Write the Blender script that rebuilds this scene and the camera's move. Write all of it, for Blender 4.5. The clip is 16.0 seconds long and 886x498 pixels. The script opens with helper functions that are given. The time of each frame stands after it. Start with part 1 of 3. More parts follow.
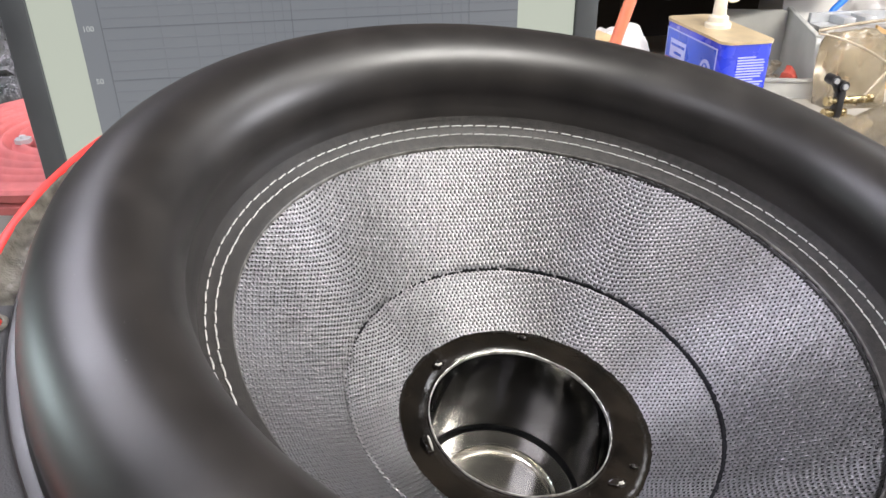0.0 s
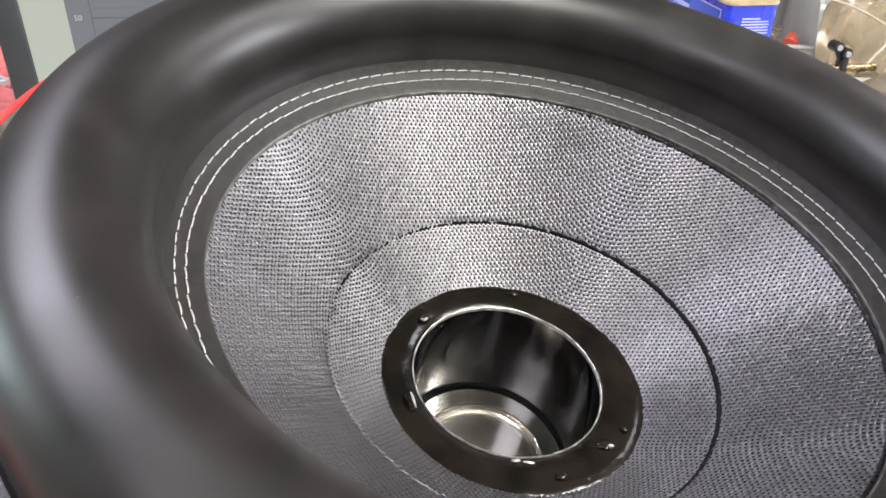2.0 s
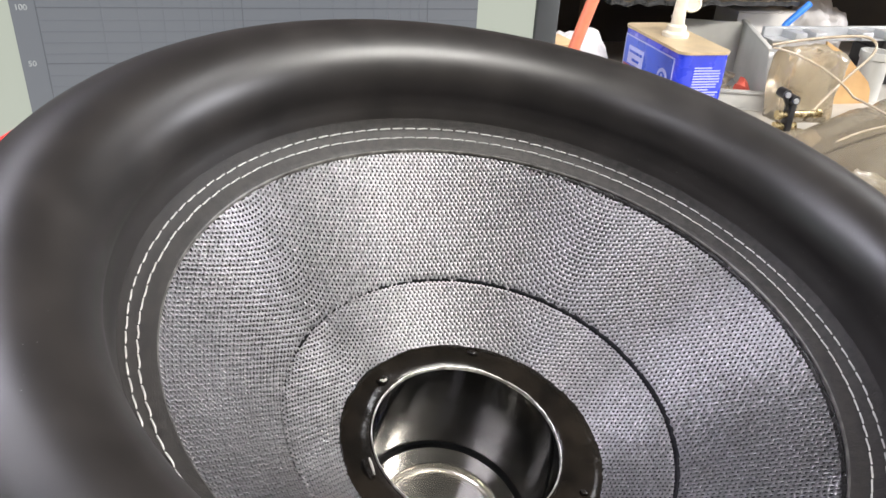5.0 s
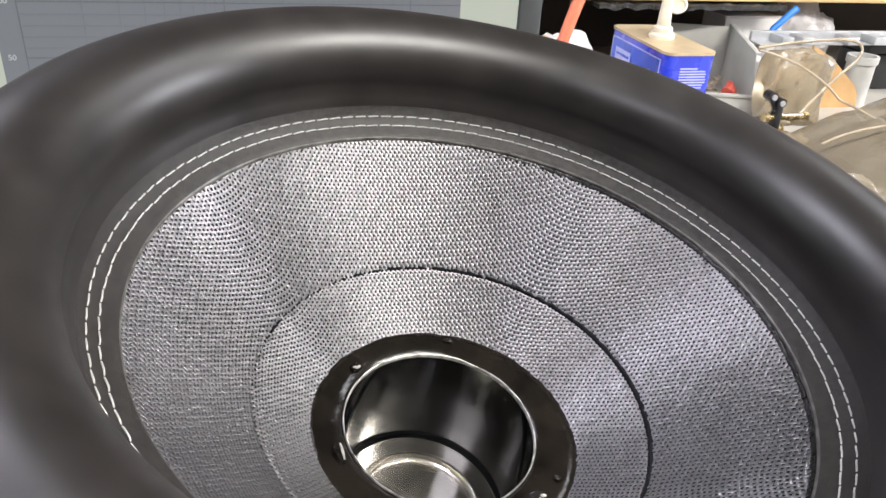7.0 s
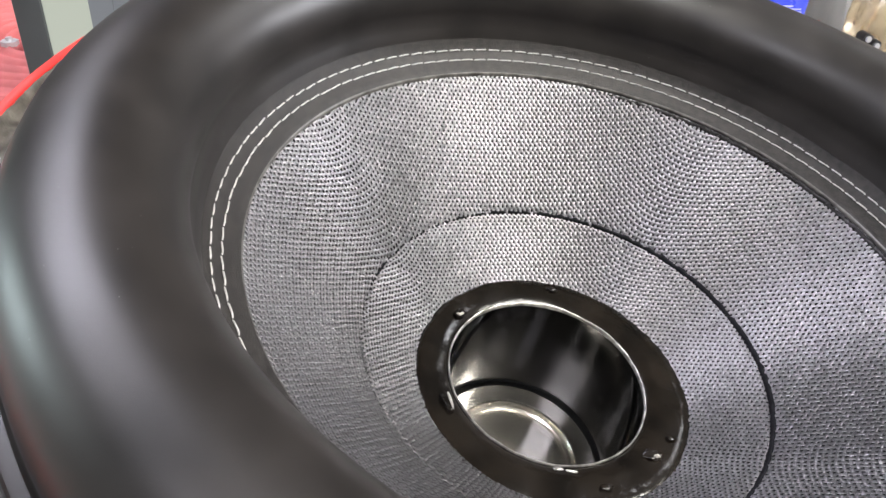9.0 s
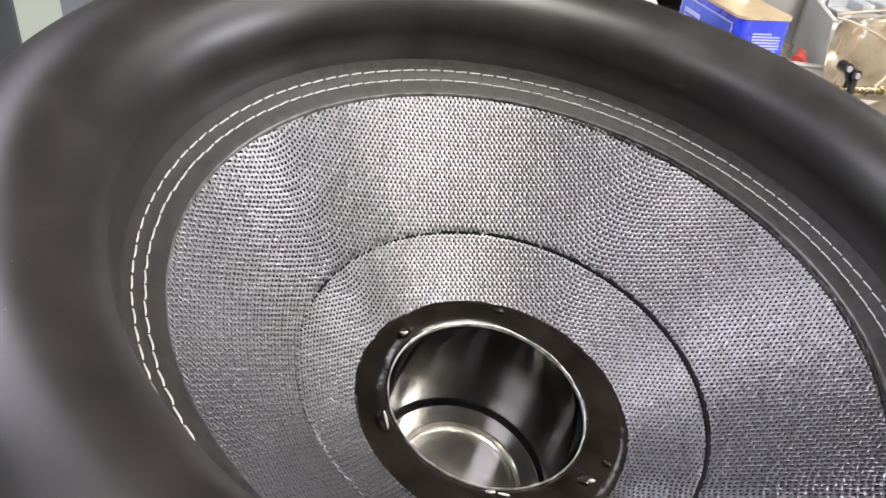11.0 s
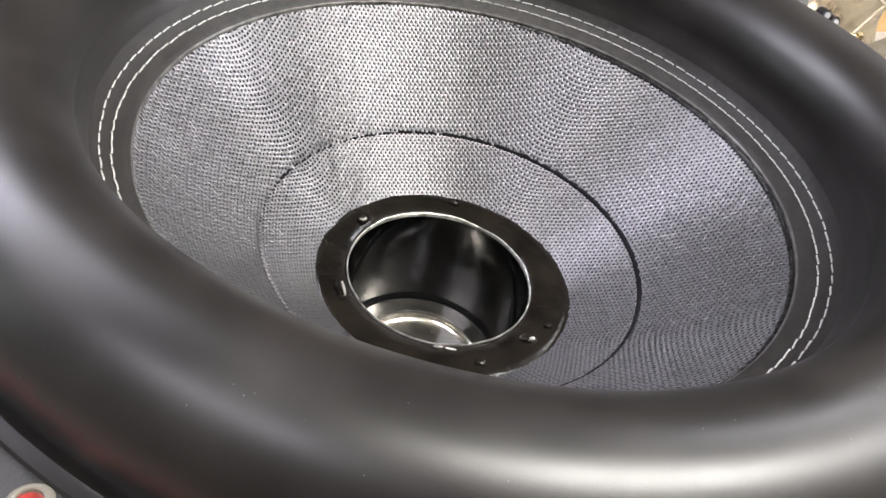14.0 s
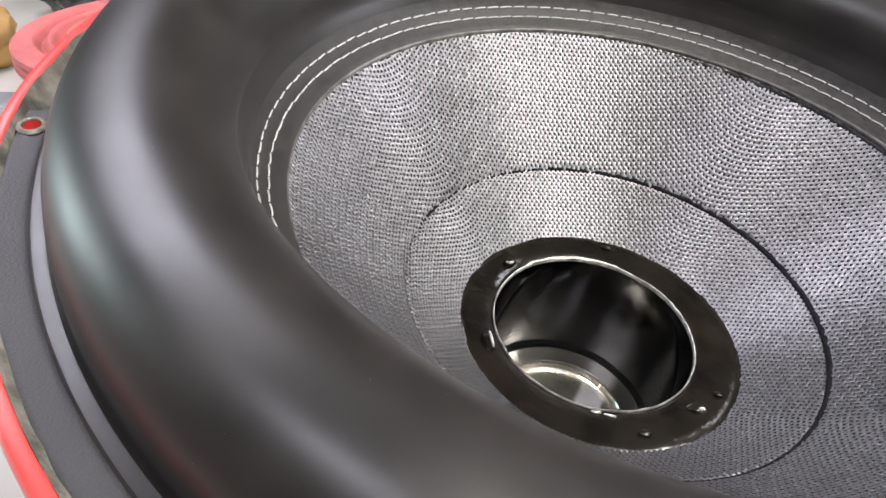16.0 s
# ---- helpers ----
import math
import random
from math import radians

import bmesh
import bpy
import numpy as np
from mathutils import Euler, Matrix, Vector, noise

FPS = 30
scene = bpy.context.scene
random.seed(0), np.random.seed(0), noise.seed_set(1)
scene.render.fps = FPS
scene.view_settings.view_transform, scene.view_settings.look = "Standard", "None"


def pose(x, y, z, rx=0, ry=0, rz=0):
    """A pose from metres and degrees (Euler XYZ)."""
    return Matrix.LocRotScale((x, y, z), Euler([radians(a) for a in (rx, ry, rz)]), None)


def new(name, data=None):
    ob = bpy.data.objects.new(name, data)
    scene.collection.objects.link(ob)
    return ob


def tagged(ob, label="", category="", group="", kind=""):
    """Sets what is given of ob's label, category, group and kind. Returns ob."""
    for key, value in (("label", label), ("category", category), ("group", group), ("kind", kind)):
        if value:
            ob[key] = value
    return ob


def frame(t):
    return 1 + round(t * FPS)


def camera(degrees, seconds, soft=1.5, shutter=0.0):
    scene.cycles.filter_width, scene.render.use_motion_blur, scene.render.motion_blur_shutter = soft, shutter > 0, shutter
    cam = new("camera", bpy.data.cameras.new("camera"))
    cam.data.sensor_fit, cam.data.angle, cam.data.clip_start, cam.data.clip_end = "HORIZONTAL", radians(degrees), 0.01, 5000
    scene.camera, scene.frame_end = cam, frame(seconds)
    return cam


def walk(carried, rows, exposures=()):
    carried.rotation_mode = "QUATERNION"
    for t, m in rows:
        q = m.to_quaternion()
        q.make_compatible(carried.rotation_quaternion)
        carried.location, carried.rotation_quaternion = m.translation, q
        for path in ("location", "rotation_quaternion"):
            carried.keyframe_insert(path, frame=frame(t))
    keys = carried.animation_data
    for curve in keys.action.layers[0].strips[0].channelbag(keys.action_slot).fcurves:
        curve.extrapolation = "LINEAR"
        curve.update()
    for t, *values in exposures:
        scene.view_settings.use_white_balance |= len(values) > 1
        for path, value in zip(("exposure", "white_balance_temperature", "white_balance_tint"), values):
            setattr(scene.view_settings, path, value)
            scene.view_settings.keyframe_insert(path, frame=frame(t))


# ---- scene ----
EXPOSURES = [(0.0, -0.13), (12.0, -0.13), (14.0, -0.05), (16.0, -0.11)]
cam = camera(60.74, 16.0, soft=1.5)

# seconds, place, turn
PATH = [
    (0, -0.1084, -0.2880, 0.4882, 61.51, 0.51, -10.36),
    (0.5, -0.1027, -0.2709, 0.4753, 60.01, -0.44, -10.46),
    (1, -0.1060, -0.2749, 0.4715, 59.04, -1.02, -10.31),
    (1.5, -0.1100, -0.2767, 0.4706, 58.75, -1.22, -10.19),
    (2, -0.1049, -0.2738, 0.4720, 58.73, -1.25, -10.19),
    (2.5, -0.1038, -0.2707, 0.4715, 58.77, -1.25, -10.23),
    (3, -0.1028, -0.2670, 0.4764, 59.04, -1.27, -10.19),
    (3.5, -0.0976, -0.2659, 0.4832, 59.77, -1.72, -10.97),
    (4, -0.1029, -0.2664, 0.4813, 60.32, -2.19, -11.74),
    (6.5, -0.1013, -0.2651, 0.4906, 62.05, -2.98, -13.23),
    (7, -0.0927, -0.2724, 0.4735, 61.94, -2.96, -13.12),
    (7.5, -0.0836, -0.2498, 0.4650, 60.98, -2.93, -12.06),
    (8, -0.0926, -0.2395, 0.4582, 59.85, -2.92, -10.41),
    (8.5, -0.1118, -0.2534, 0.4626, 58.25, -2.68, -9.49),
    (9, -0.1216, -0.2483, 0.4658, 56.96, -3.05, -9.15),
    (9.5, -0.1041, -0.2483, 0.4613, 57.26, -3.49, -9.30),
    (12, -0.0962, -0.2653, 0.4732, 58.36, -4.76, -8.28),
    (12.5, -0.0986, -0.2867, 0.4645, 58.35, -4.73, -8.27),
    (13, -0.0956, -0.3183, 0.4416, 58.52, -4.50, -7.61),
    (13.5, -0.0869, -0.3167, 0.4399, 57.04, -3.99, -8.97),
    (14, -0.0764, -0.3107, 0.4446, 56.94, -3.00, -9.20),
    (14.5, -0.0450, -0.3210, 0.4375, 57.14, -2.36, -6.17),
    (15, -0.0798, -0.3053, 0.4399, 57.88, -1.59, -3.03),
    (15.5, -0.0885, -0.2852, 0.4332, 58.06, -1.31, -1.58),
    (16, -0.1028, -0.2748, 0.4361, 58.35, -1.67, -1.91),
]

walk(cam, [(t, pose(*m)) for t, *m in PATH], EXPOSURES)


# ---- light ----
world = bpy.data.worlds.new("world")
world.use_nodes = True
world.node_tree.nodes["Background"].inputs["Color"].default_value = (0.05, 0.05, 0.05, 1)
scene.world = world
# x, y, length, width, power, turn and colour of each ceiling lamp, the last one made up
LAMPS = [
    (1.02, -0.62, 1.40, 0.28, 128, 8, (1.0, 0.965, 0.915)),
    (-1.00, 0.68, 1.10, 0.20, 48, 25, (0.87, 0.855, 1.0)),
    (-0.75, -0.85, 0.70, 0.18, 16, -65, (0.90, 0.88, 1.0)),
    # Added lamp with no known source, to brighten the left of the cone
    (1.75, 0.72, 1.10, 0.20, 23, 15, (0.93, 0.94, 1.0)),
]
# y, z extent of each window in a side wall, its name, daylight power and colour
WEST = [(0.65, 1.05, 0.45, 1.15, "window_1", 30, (0.80, 0.97, 1.0))]
EAST = [(-0.10, 0.75, 0.55, 1.30, "window_2", 105, (0.93, 0.93, 1.0))]
BOTTOM = -0.286
# bearing at which the glue and painted gap shade along the hem lie thickest
SEAL = 15
HOLES = [-146 + 45 * k for k in range(8)]

# ---- materials ----
def mat(name, base, rough=0.5, metal=0.0, coat=0.0, spec=0.5):
    m = bpy.data.materials.new(name)
    m.use_nodes = True
    p = m.node_tree.nodes["Principled BSDF"]
    p.inputs["Base Color"].default_value = (*base, 1)
    p.inputs["Roughness"].default_value = rough
    p.inputs["Metallic"].default_value = metal
    p.inputs["Coat Weight"].default_value = coat
    p.inputs["Specular IOR Level"].default_value = spec
    return m


def worn(name, base, dark, rough=0.5, metal=0.0, scale=20.0, fine=400.0, bump=0.15, dist=0.001, rvar=0.15, coat=0.0, spec=0.5):
    """Colour varied at a coarse scale, gloss and relief at a fine one."""
    m = mat(name, base, rough, metal, coat, spec)
    nt = m.node_tree
    p = nt.nodes["Principled BSDF"]
    co = nt.nodes.new("ShaderNodeTexCoord")
    n1 = nt.nodes.new("ShaderNodeTexNoise")
    n1.inputs["Scale"].default_value, n1.inputs["Detail"].default_value = scale, 6
    nt.links.new(co.outputs["Object"], n1.inputs["Vector"])
    ramp = nt.nodes.new("ShaderNodeValToRGB")
    ramp.color_ramp.elements[0].position, ramp.color_ramp.elements[1].position = 0.35, 0.65
    ramp.color_ramp.elements[0].color, ramp.color_ramp.elements[1].color = (*dark, 1), (*base, 1)
    nt.links.new(n1.outputs["Fac"], ramp.inputs["Fac"])
    nt.links.new(ramp.outputs["Color"], p.inputs["Base Color"])
    n2 = nt.nodes.new("ShaderNodeTexNoise")
    n2.inputs["Scale"].default_value, n2.inputs["Detail"].default_value = fine, 3
    nt.links.new(co.outputs["Object"], n2.inputs["Vector"])
    b = nt.nodes.new("ShaderNodeBump")
    b.inputs["Strength"].default_value, b.inputs["Distance"].default_value = bump, dist
    nt.links.new(n2.outputs["Fac"], b.inputs["Height"])
    nt.links.new(b.outputs["Normal"], p.inputs["Normal"])
    mr = nt.nodes.new("ShaderNodeMapRange")
    mr.inputs["To Min"].default_value, mr.inputs["To Max"].default_value = max(0.02, rough - rvar), min(1, rough + rvar)
    nt.links.new(n1.outputs["Fac"], mr.inputs["Value"])
    nt.links.new(mr.outputs["Result"], p.inputs["Roughness"])
    return m


def glow(name, colour, strength):
    m = mat(name, (0.02, 0.02, 0.02), 0.3)
    p = m.node_tree.nodes["Principled BSDF"]
    p.inputs["Emission Color"].default_value = (*colour, 1)
    p.inputs["Emission Strength"].default_value = strength
    return m


def clear(name, tint, rough, trans=0.85):
    m = mat(name, tint, rough)
    p = m.node_tree.nodes["Principled BSDF"]
    p.inputs["Transmission Weight"].default_value = trans
    p.inputs["IOR"].default_value = 1.3
    return m


RUBBER = worn("black_leatherette", (0.0115, 0.0098, 0.0088), (0.0060, 0.0052, 0.0047), 0.40, scale=34, fine=2600, bump=0.10, dist=0.0002, rvar=0.09, spec=0.47)


def dusted(m, scale, size, colour):
    """Sparse pale specks of dust over a material's colour."""
    nt = m.node_tree
    p = nt.nodes["Principled BSDF"]
    src = p.inputs["Base Color"].links[0].from_socket
    co = nt.nodes.new("ShaderNodeTexCoord")
    vo = nt.nodes.new("ShaderNodeTexVoronoi")
    vo.inputs["Scale"].default_value = scale
    nt.links.new(co.outputs["Object"], vo.inputs["Vector"])
    lt = nt.nodes.new("ShaderNodeMath")
    lt.operation, lt.inputs[1].default_value = "LESS_THAN", size
    nt.links.new(vo.outputs["Distance"], lt.inputs[0])
    mx = nt.nodes.new("ShaderNodeMix")
    mx.data_type = "RGBA"
    mx.inputs[7].default_value = (*colour, 1)
    nt.links.new(lt.outputs[0], mx.inputs[0])
    nt.links.new(src, mx.inputs[6])
    nt.links.new(mx.outputs[2], p.inputs["Base Color"])


dusted(RUBBER, 170.0, 0.034, (0.085, 0.082, 0.078))
SEAM = worn("grey_glue_seam", (0.10, 0.097, 0.09), (0.03, 0.028, 0.026), 0.35, scale=160, fine=900, bump=0.3, dist=0.0005)
HEM = worn("grainy_hem", (0.020, 0.018, 0.0165), (0.008, 0.0072, 0.0068), 0.46, scale=260, fine=1700, bump=0.7, dist=0.0004, rvar=0.12, spec=0.3)
GASKET = worn("dark_grey_gasket", (0.014, 0.0132, 0.014), (0.008, 0.0077, 0.008), 0.58, scale=120, fine=1300, bump=0.5, dist=0.0005, rvar=0.10)
THREAD = worn("white_thread", (0.42, 0.415, 0.40), (0.30, 0.30, 0.29), 0.6, scale=800, fine=3000, bump=0.3, dist=0.0003)
FIBRE = worn("silver_fibre", (0.218, 0.214, 0.222), (0.165, 0.162, 0.169), 0.31, metal=1.0, scale=700, fine=2500, bump=0.02, dist=0.0001, rvar=0.05)
# Near-black for the crease: dark resin with its shade put into the colour
CREASE_SHADE = worn("crease_resin_and_shade", (0.006, 0.006, 0.008), (0.003, 0.003, 0.004), 0.7, scale=70, fine=900, spec=0.12)
tangent = FIBRE.node_tree.nodes.new("ShaderNodeTangent")
tangent.direction_type = "UV_MAP"
tangent.uv_map = "yarn"
for node in FIBRE.node_tree.nodes:
    if node.type == "BSDF_PRINCIPLED":
        node.inputs["Anisotropic"].default_value = 0.96
        FIBRE.node_tree.links.new(tangent.outputs[0], node.inputs["Tangent"])
RESIN = worn("dark_resin", (0.010, 0.010, 0.011), (0.006, 0.006, 0.007), 0.6, scale=70, fine=900, spec=0.2)
GLUE = worn("black_glue", (0.008, 0.0062, 0.0045), (0.003, 0.0025, 0.002), 0.20, scale=45, fine=140, bump=0.30, dist=0.0015, rvar=0.10, spec=0.22)
SEALANT_SHADE = worn("sealant_and_gap_shade", (0.006, 0.0056, 0.0054), (0.003, 0.0028, 0.0027), 0.30, scale=300, fine=700, bump=0.5, dist=0.001, rvar=0.12, spec=0.25)
FORMER = worn("polished_dark_former", (0.050, 0.050, 0.052), (0.032, 0.032, 0.034), 0.12, metal=1.0, scale=30, fine=200, bump=0.03, rvar=0.05)
STEEL = worn("polished_steel", (0.62, 0.60, 0.56), (0.50, 0.49, 0.46), 0.22, metal=1.0, scale=60, fine=700, bump=0.04, rvar=0.06)
SHARD = worn("pale_glue_shard", (0.36, 0.34, 0.31), (0.22, 0.21, 0.19), 0.2, scale=300, fine=900)
FOIL = worn("torn_foil_edge", (0.52, 0.51, 0.48), (0.16, 0.15, 0.14), 0.35, metal=0.6, scale=200, fine=700, bump=0.4, dist=0.001)
RED = worn("red_paint", (0.66, 0.030, 0.024), (0.55, 0.022, 0.018), 0.32, scale=30, fine=300, bump=0.05, rvar=0.06, coat=0.3)
BASKET = worn("black_cast_metal", (0.03, 0.03, 0.03), (0.02, 0.02, 0.02), 0.45, metal=0.3, scale=60)
CLEARGLUE = worn("clear_dried_glue", (0.17, 0.158, 0.135), (0.05, 0.046, 0.04), 0.22, scale=90, fine=250, bump=0.6, dist=0.002, rvar=0.1)
BENCH = worn("grey_bench_laminate", (0.43, 0.405, 0.36), (0.33, 0.31, 0.27), 0.5, scale=7, fine=160, bump=0.1)
WOOD = worn("pale_wood", (0.60, 0.42, 0.21), (0.48, 0.32, 0.15), 0.5, scale=9, fine=120, bump=0.12)
DARKWALL = worn("dark_brown_board", (0.055, 0.040, 0.028), (0.03, 0.022, 0.016), 0.7, scale=5, fine=60)
PAINT = worn("off_white_paint", (0.62, 0.60, 0.56), (0.54, 0.52, 0.48), 0.7, scale=3, fine=80)
WALLPAINT = worn("drab_wall_paint", (0.26, 0.245, 0.225), (0.20, 0.19, 0.17), 0.7, scale=3, fine=80)
CEIL = worn("dull_ceiling_paint", (0.26, 0.25, 0.235), (0.21, 0.20, 0.19), 0.75, scale=3, fine=80)
FLOOR = worn("grey_concrete", (0.30, 0.29, 0.28), (0.22, 0.21, 0.20), 0.7, scale=4, fine=60)
BEZEL = worn("dark_grey_plastic", (0.045, 0.050, 0.055), (0.038, 0.042, 0.046), 0.42, scale=25, fine=900, bump=0.06)
WHITE_SCREEN = glow("lit_white_screen", (0.74, 0.80, 0.68), 0.70)
GREY_SCREEN = glow("lit_grey_plot", (0.185, 0.20, 0.225), 1.0)
LINE_SCREEN = glow("plot_line", (0.115, 0.125, 0.145), 1.0)
FAINT_SCREEN = glow("plot_faint_line", (0.155, 0.165, 0.19), 1.0)
MARK_SCREEN = glow("plot_label", (0.75, 0.78, 0.78), 0.65)
BLUE = worn("blue_printed_tin", (0.016, 0.040, 0.56), (0.013, 0.033, 0.48), 0.28, scale=20, fine=200, bump=0.03, coat=0.4)
BLUE_LABEL = worn("mid_blue_print", (0.015, 0.07, 0.52), (0.012, 0.06, 0.46), 0.3, scale=20, fine=200, bump=0.03)
PRINT_WHITE = worn("pale_print", (0.40, 0.43, 0.72), (0.33, 0.36, 0.64), 0.4, scale=60, fine=300, bump=0.02)
PRINT_RED = worn("red_brown_print", (0.30, 0.05, 0.025), (0.24, 0.04, 0.02), 0.4, scale=40, fine=300, bump=0.02)
TINTOP = worn("dusty_tin", (0.55, 0.44, 0.28), (0.42, 0.33, 0.20), 0.42, metal=0.35, scale=35, fine=300, bump=0.1)
SPOUT = worn("cream_plastic", (0.66, 0.60, 0.50), (0.54, 0.48, 0.38), 0.35, scale=40, fine=200, bump=0.05)
BIN = worn("grey_plastic_bin", (0.42, 0.415, 0.385), (0.35, 0.345, 0.32), 0.45, scale=18, fine=260, bump=0.06)
REDCAP = worn("red_plastic", (0.55, 0.10, 0.07), (0.42, 0.07, 0.05), 0.4, scale=60)
SCRAP = worn("mixed_metal_scrap", (0.55, 0.50, 0.41), (0.26, 0.21, 0.15), 0.45, metal=0.4, scale=70)
ORANGE = worn("orange_red_rubber", (0.62, 0.17, 0.09), (0.52, 0.13, 0.07), 0.42, scale=30, fine=300, bump=0.06)
PALECLOTH = worn("pale_crumpled_paper", (0.50, 0.48, 0.47), (0.38, 0.365, 0.36), 0.7, scale=30, fine=200)
TAN = worn("tan_cardboard", (0.52, 0.37, 0.20), (0.42, 0.29, 0.15), 0.7, scale=25, fine=300)
BROWN = worn("brown_cardboard", (0.40, 0.24, 0.09), (0.32, 0.18, 0.06), 0.65, scale=25, fine=300)
BAG = worn("cloudy_plastic_bag", (0.80, 0.70, 0.52), (0.66, 0.55, 0.38), 0.20, scale=14, fine=45, bump=0.25, dist=0.003, rvar=0.10)
BAG.node_tree.nodes["Principled BSDF"].inputs["Transmission Weight"].default_value = 0.8
BRASS = worn("brass", (0.72, 0.60, 0.36), (0.55, 0.44, 0.24), 0.25, metal=1.0, scale=90)
BLACKPLASTIC = worn("black_plastic", (0.02, 0.02, 0.022), (0.014, 0.014, 0.015), 0.35, scale=50)
BUBBLE = worn("dark_bubble_wrap", (0.05, 0.05, 0.05), (0.015, 0.015, 0.015), 0.18, scale=60, fine=110, bump=0.9, dist=0.004, rvar=0.08)
ALU = worn("grey_aluminium", (0.52, 0.53, 0.54), (0.42, 0.43, 0.44), 0.4, metal=0.5, scale=30)
BLUEPLASTIC = worn("bright_blue_plastic", (0.02, 0.17, 0.62), (0.02, 0.14, 0.52), 0.35, scale=40)
TUBING = worn("milky_tubing", (0.66, 0.57, 0.44), (0.52, 0.44, 0.32), 0.2, scale=40, fine=100, bump=0.1)
TUBING.node_tree.nodes["Principled BSDF"].inputs["Transmission Weight"].default_value = 0.5
PINK = worn("pink_red_corrugated_cloth", (0.46, 0.115, 0.11), (0.36, 0.085, 0.082), 0.75, scale=40, fine=900, bump=0.5, dist=0.001)
LAMPGLOW = glow("lamp_tube", (1.0, 0.98, 0.94), 18.0)


# ---- mesh helpers ----
def box(bm, x0, y0, z0, x1, y1, z1):
    return bmesh.ops.create_cube(bm, size=1, matrix=Matrix.Translation(((x0 + x1) / 2, (y0 + y1) / 2, (z0 + z1) / 2)) @ Matrix.Diagonal((x1 - x0, y1 - y0, z1 - z0, 1)))["verts"]


def rounded(x0, y0, z0, x1, y1, z1, r=0.003, seg=2):
    bm = bmesh.new()
    box(bm, x0, y0, z0, x1, y1, z1)
    bmesh.ops.bevel(bm, geom=list(bm.edges), offset=r, segments=seg, affect="EDGES", profile=0.5)
    return bm


def revolve(profile, n=128, centre=(0, 0), closed=False, a0=0.0, a1=2 * math.pi):
    """A surface of revolution about z from (radius, height) pairs."""
    bm = bmesh.new()
    full = abs(a1 - a0 - 2 * math.pi) < 1e-6
    rings = []
    for k in range(n if full else n + 1):
        a = a0 + (a1 - a0) * k / n
        rings.append([bm.verts.new((centre[0] + r * math.cos(a), centre[1] + r * math.sin(a), z)) for r, z in profile])
    m = len(profile)
    for k in range(n):
        p, q = rings[k], rings[(k + 1) % len(rings)]
        for j in range(m if closed else m - 1):
            bm.faces.new((p[j], q[j], q[(j + 1) % m], p[(j + 1) % m]))
    bmesh.ops.recalc_face_normals(bm, faces=bm.faces)
    return bm


def cyl(bm, p, q, r, n=16, r2=None):
    p, q = Vector(p), Vector(q)
    d = q - p
    m = Matrix.Translation((p + q) / 2) @ d.to_track_quat("Z", "Y").to_matrix().to_4x4()
    return bmesh.ops.create_cone(bm, cap_ends=True, segments=n, radius1=r, radius2=r if r2 is None else r2, depth=d.length, matrix=m)["verts"]


def tube(points, r, n=8, closed=False):
    """A round tube along a line of points."""
    bm = bmesh.new()
    pts = [Vector(p) for p in points]
    rings = []
    for i, p in enumerate(pts):
        a, b = pts[i - 1 if (i or closed) else 0], pts[(i + 1) % len(pts) if (closed or i + 1 < len(pts)) else i]
        m = (b - a).to_track_quat("Z", "Y").to_matrix()
        rings.append([bm.verts.new(p + m @ Vector((r * math.cos(k * 2 * math.pi / n), r * math.sin(k * 2 * math.pi / n), 0))) for k in range(n)])
    for i in range(len(pts) if closed else len(pts) - 1):
        s, t = rings[i], rings[(i + 1) % len(pts)]
        for k in range(n):
            bm.faces.new((s[k], s[(k + 1) % n], t[(k + 1) % n], t[k]))
    if not closed:
        bm.faces.new(rings[0][::-1]), bm.faces.new(rings[-1])
    return bm


def bezier(a, b, c, d, n=20):
    a, b, c, d = map(Vector, (a, b, c, d))
    return [a * (1 - t) ** 3 + b * 3 * t * (1 - t) ** 2 + c * 3 * t * t * (1 - t) + d * t ** 3 for t in (i / n for i in range(n + 1))]


def mesh_of(name, bm, material, smooth=True):
    me = bpy.data.meshes.new(name)
    bm.to_mesh(me)
    bm.free()
    me.materials.append(material)
    if smooth:
        me.shade_smooth()
        me.set_sharp_from_angle(angle=radians(38))
    return me


def part(name, bm, material, parent, label="", smooth=True):
    ob = new(name, mesh_of(name, bm, material, smooth))
    ob.parent = parent
    if label:
        tagged(ob, label)
    return ob


def thing(name, label, category, at=None, group="", bm=None, material=None, kind=""):
    ob = new(name, mesh_of(name, bm, material) if bm else None)
    ob.matrix_world = at or Matrix()
    return tagged(ob, label, category, group, kind)


# ---- room ----
def slab(name, x0, y0, z0, x1, y1, z1, material, label, category):
    bm = bmesh.new()
    box(bm, x0, y0, z0, x1, y1, z1)
    ob = new(name, mesh_of(name, bm, material, False))
    return tagged(ob, label, category, kind="structure")


X0, X1, Y0, Y1, ZF, ZC = -2.6, 3.4, -2.6, 1.72, -0.90, 1.75
slab("floor", X0 - 0.1, Y0 - 0.1, ZF - 0.1, X1 + 0.1, Y1 + 0.1, ZF, FLOOR, "grey concrete workshop floor", "floor")
slab("ceiling", X0 - 0.1, Y0 - 0.1, ZC, X1 + 0.1, Y1 + 0.1, ZC + 0.1, CEIL, "dull grey-white workshop ceiling", "ceiling")
slab("wall_north", X0 - 0.1, Y1, ZF, X1 + 0.1, Y1 + 0.1, ZC, DARKWALL, "dark brown board wall behind the bench", "wall")
slab("wall_south", X0 - 0.1, Y0 - 0.1, ZF, X1 + 0.1, Y0, ZC, WALLPAINT, "drab grey-brown painted workshop wall", "wall")


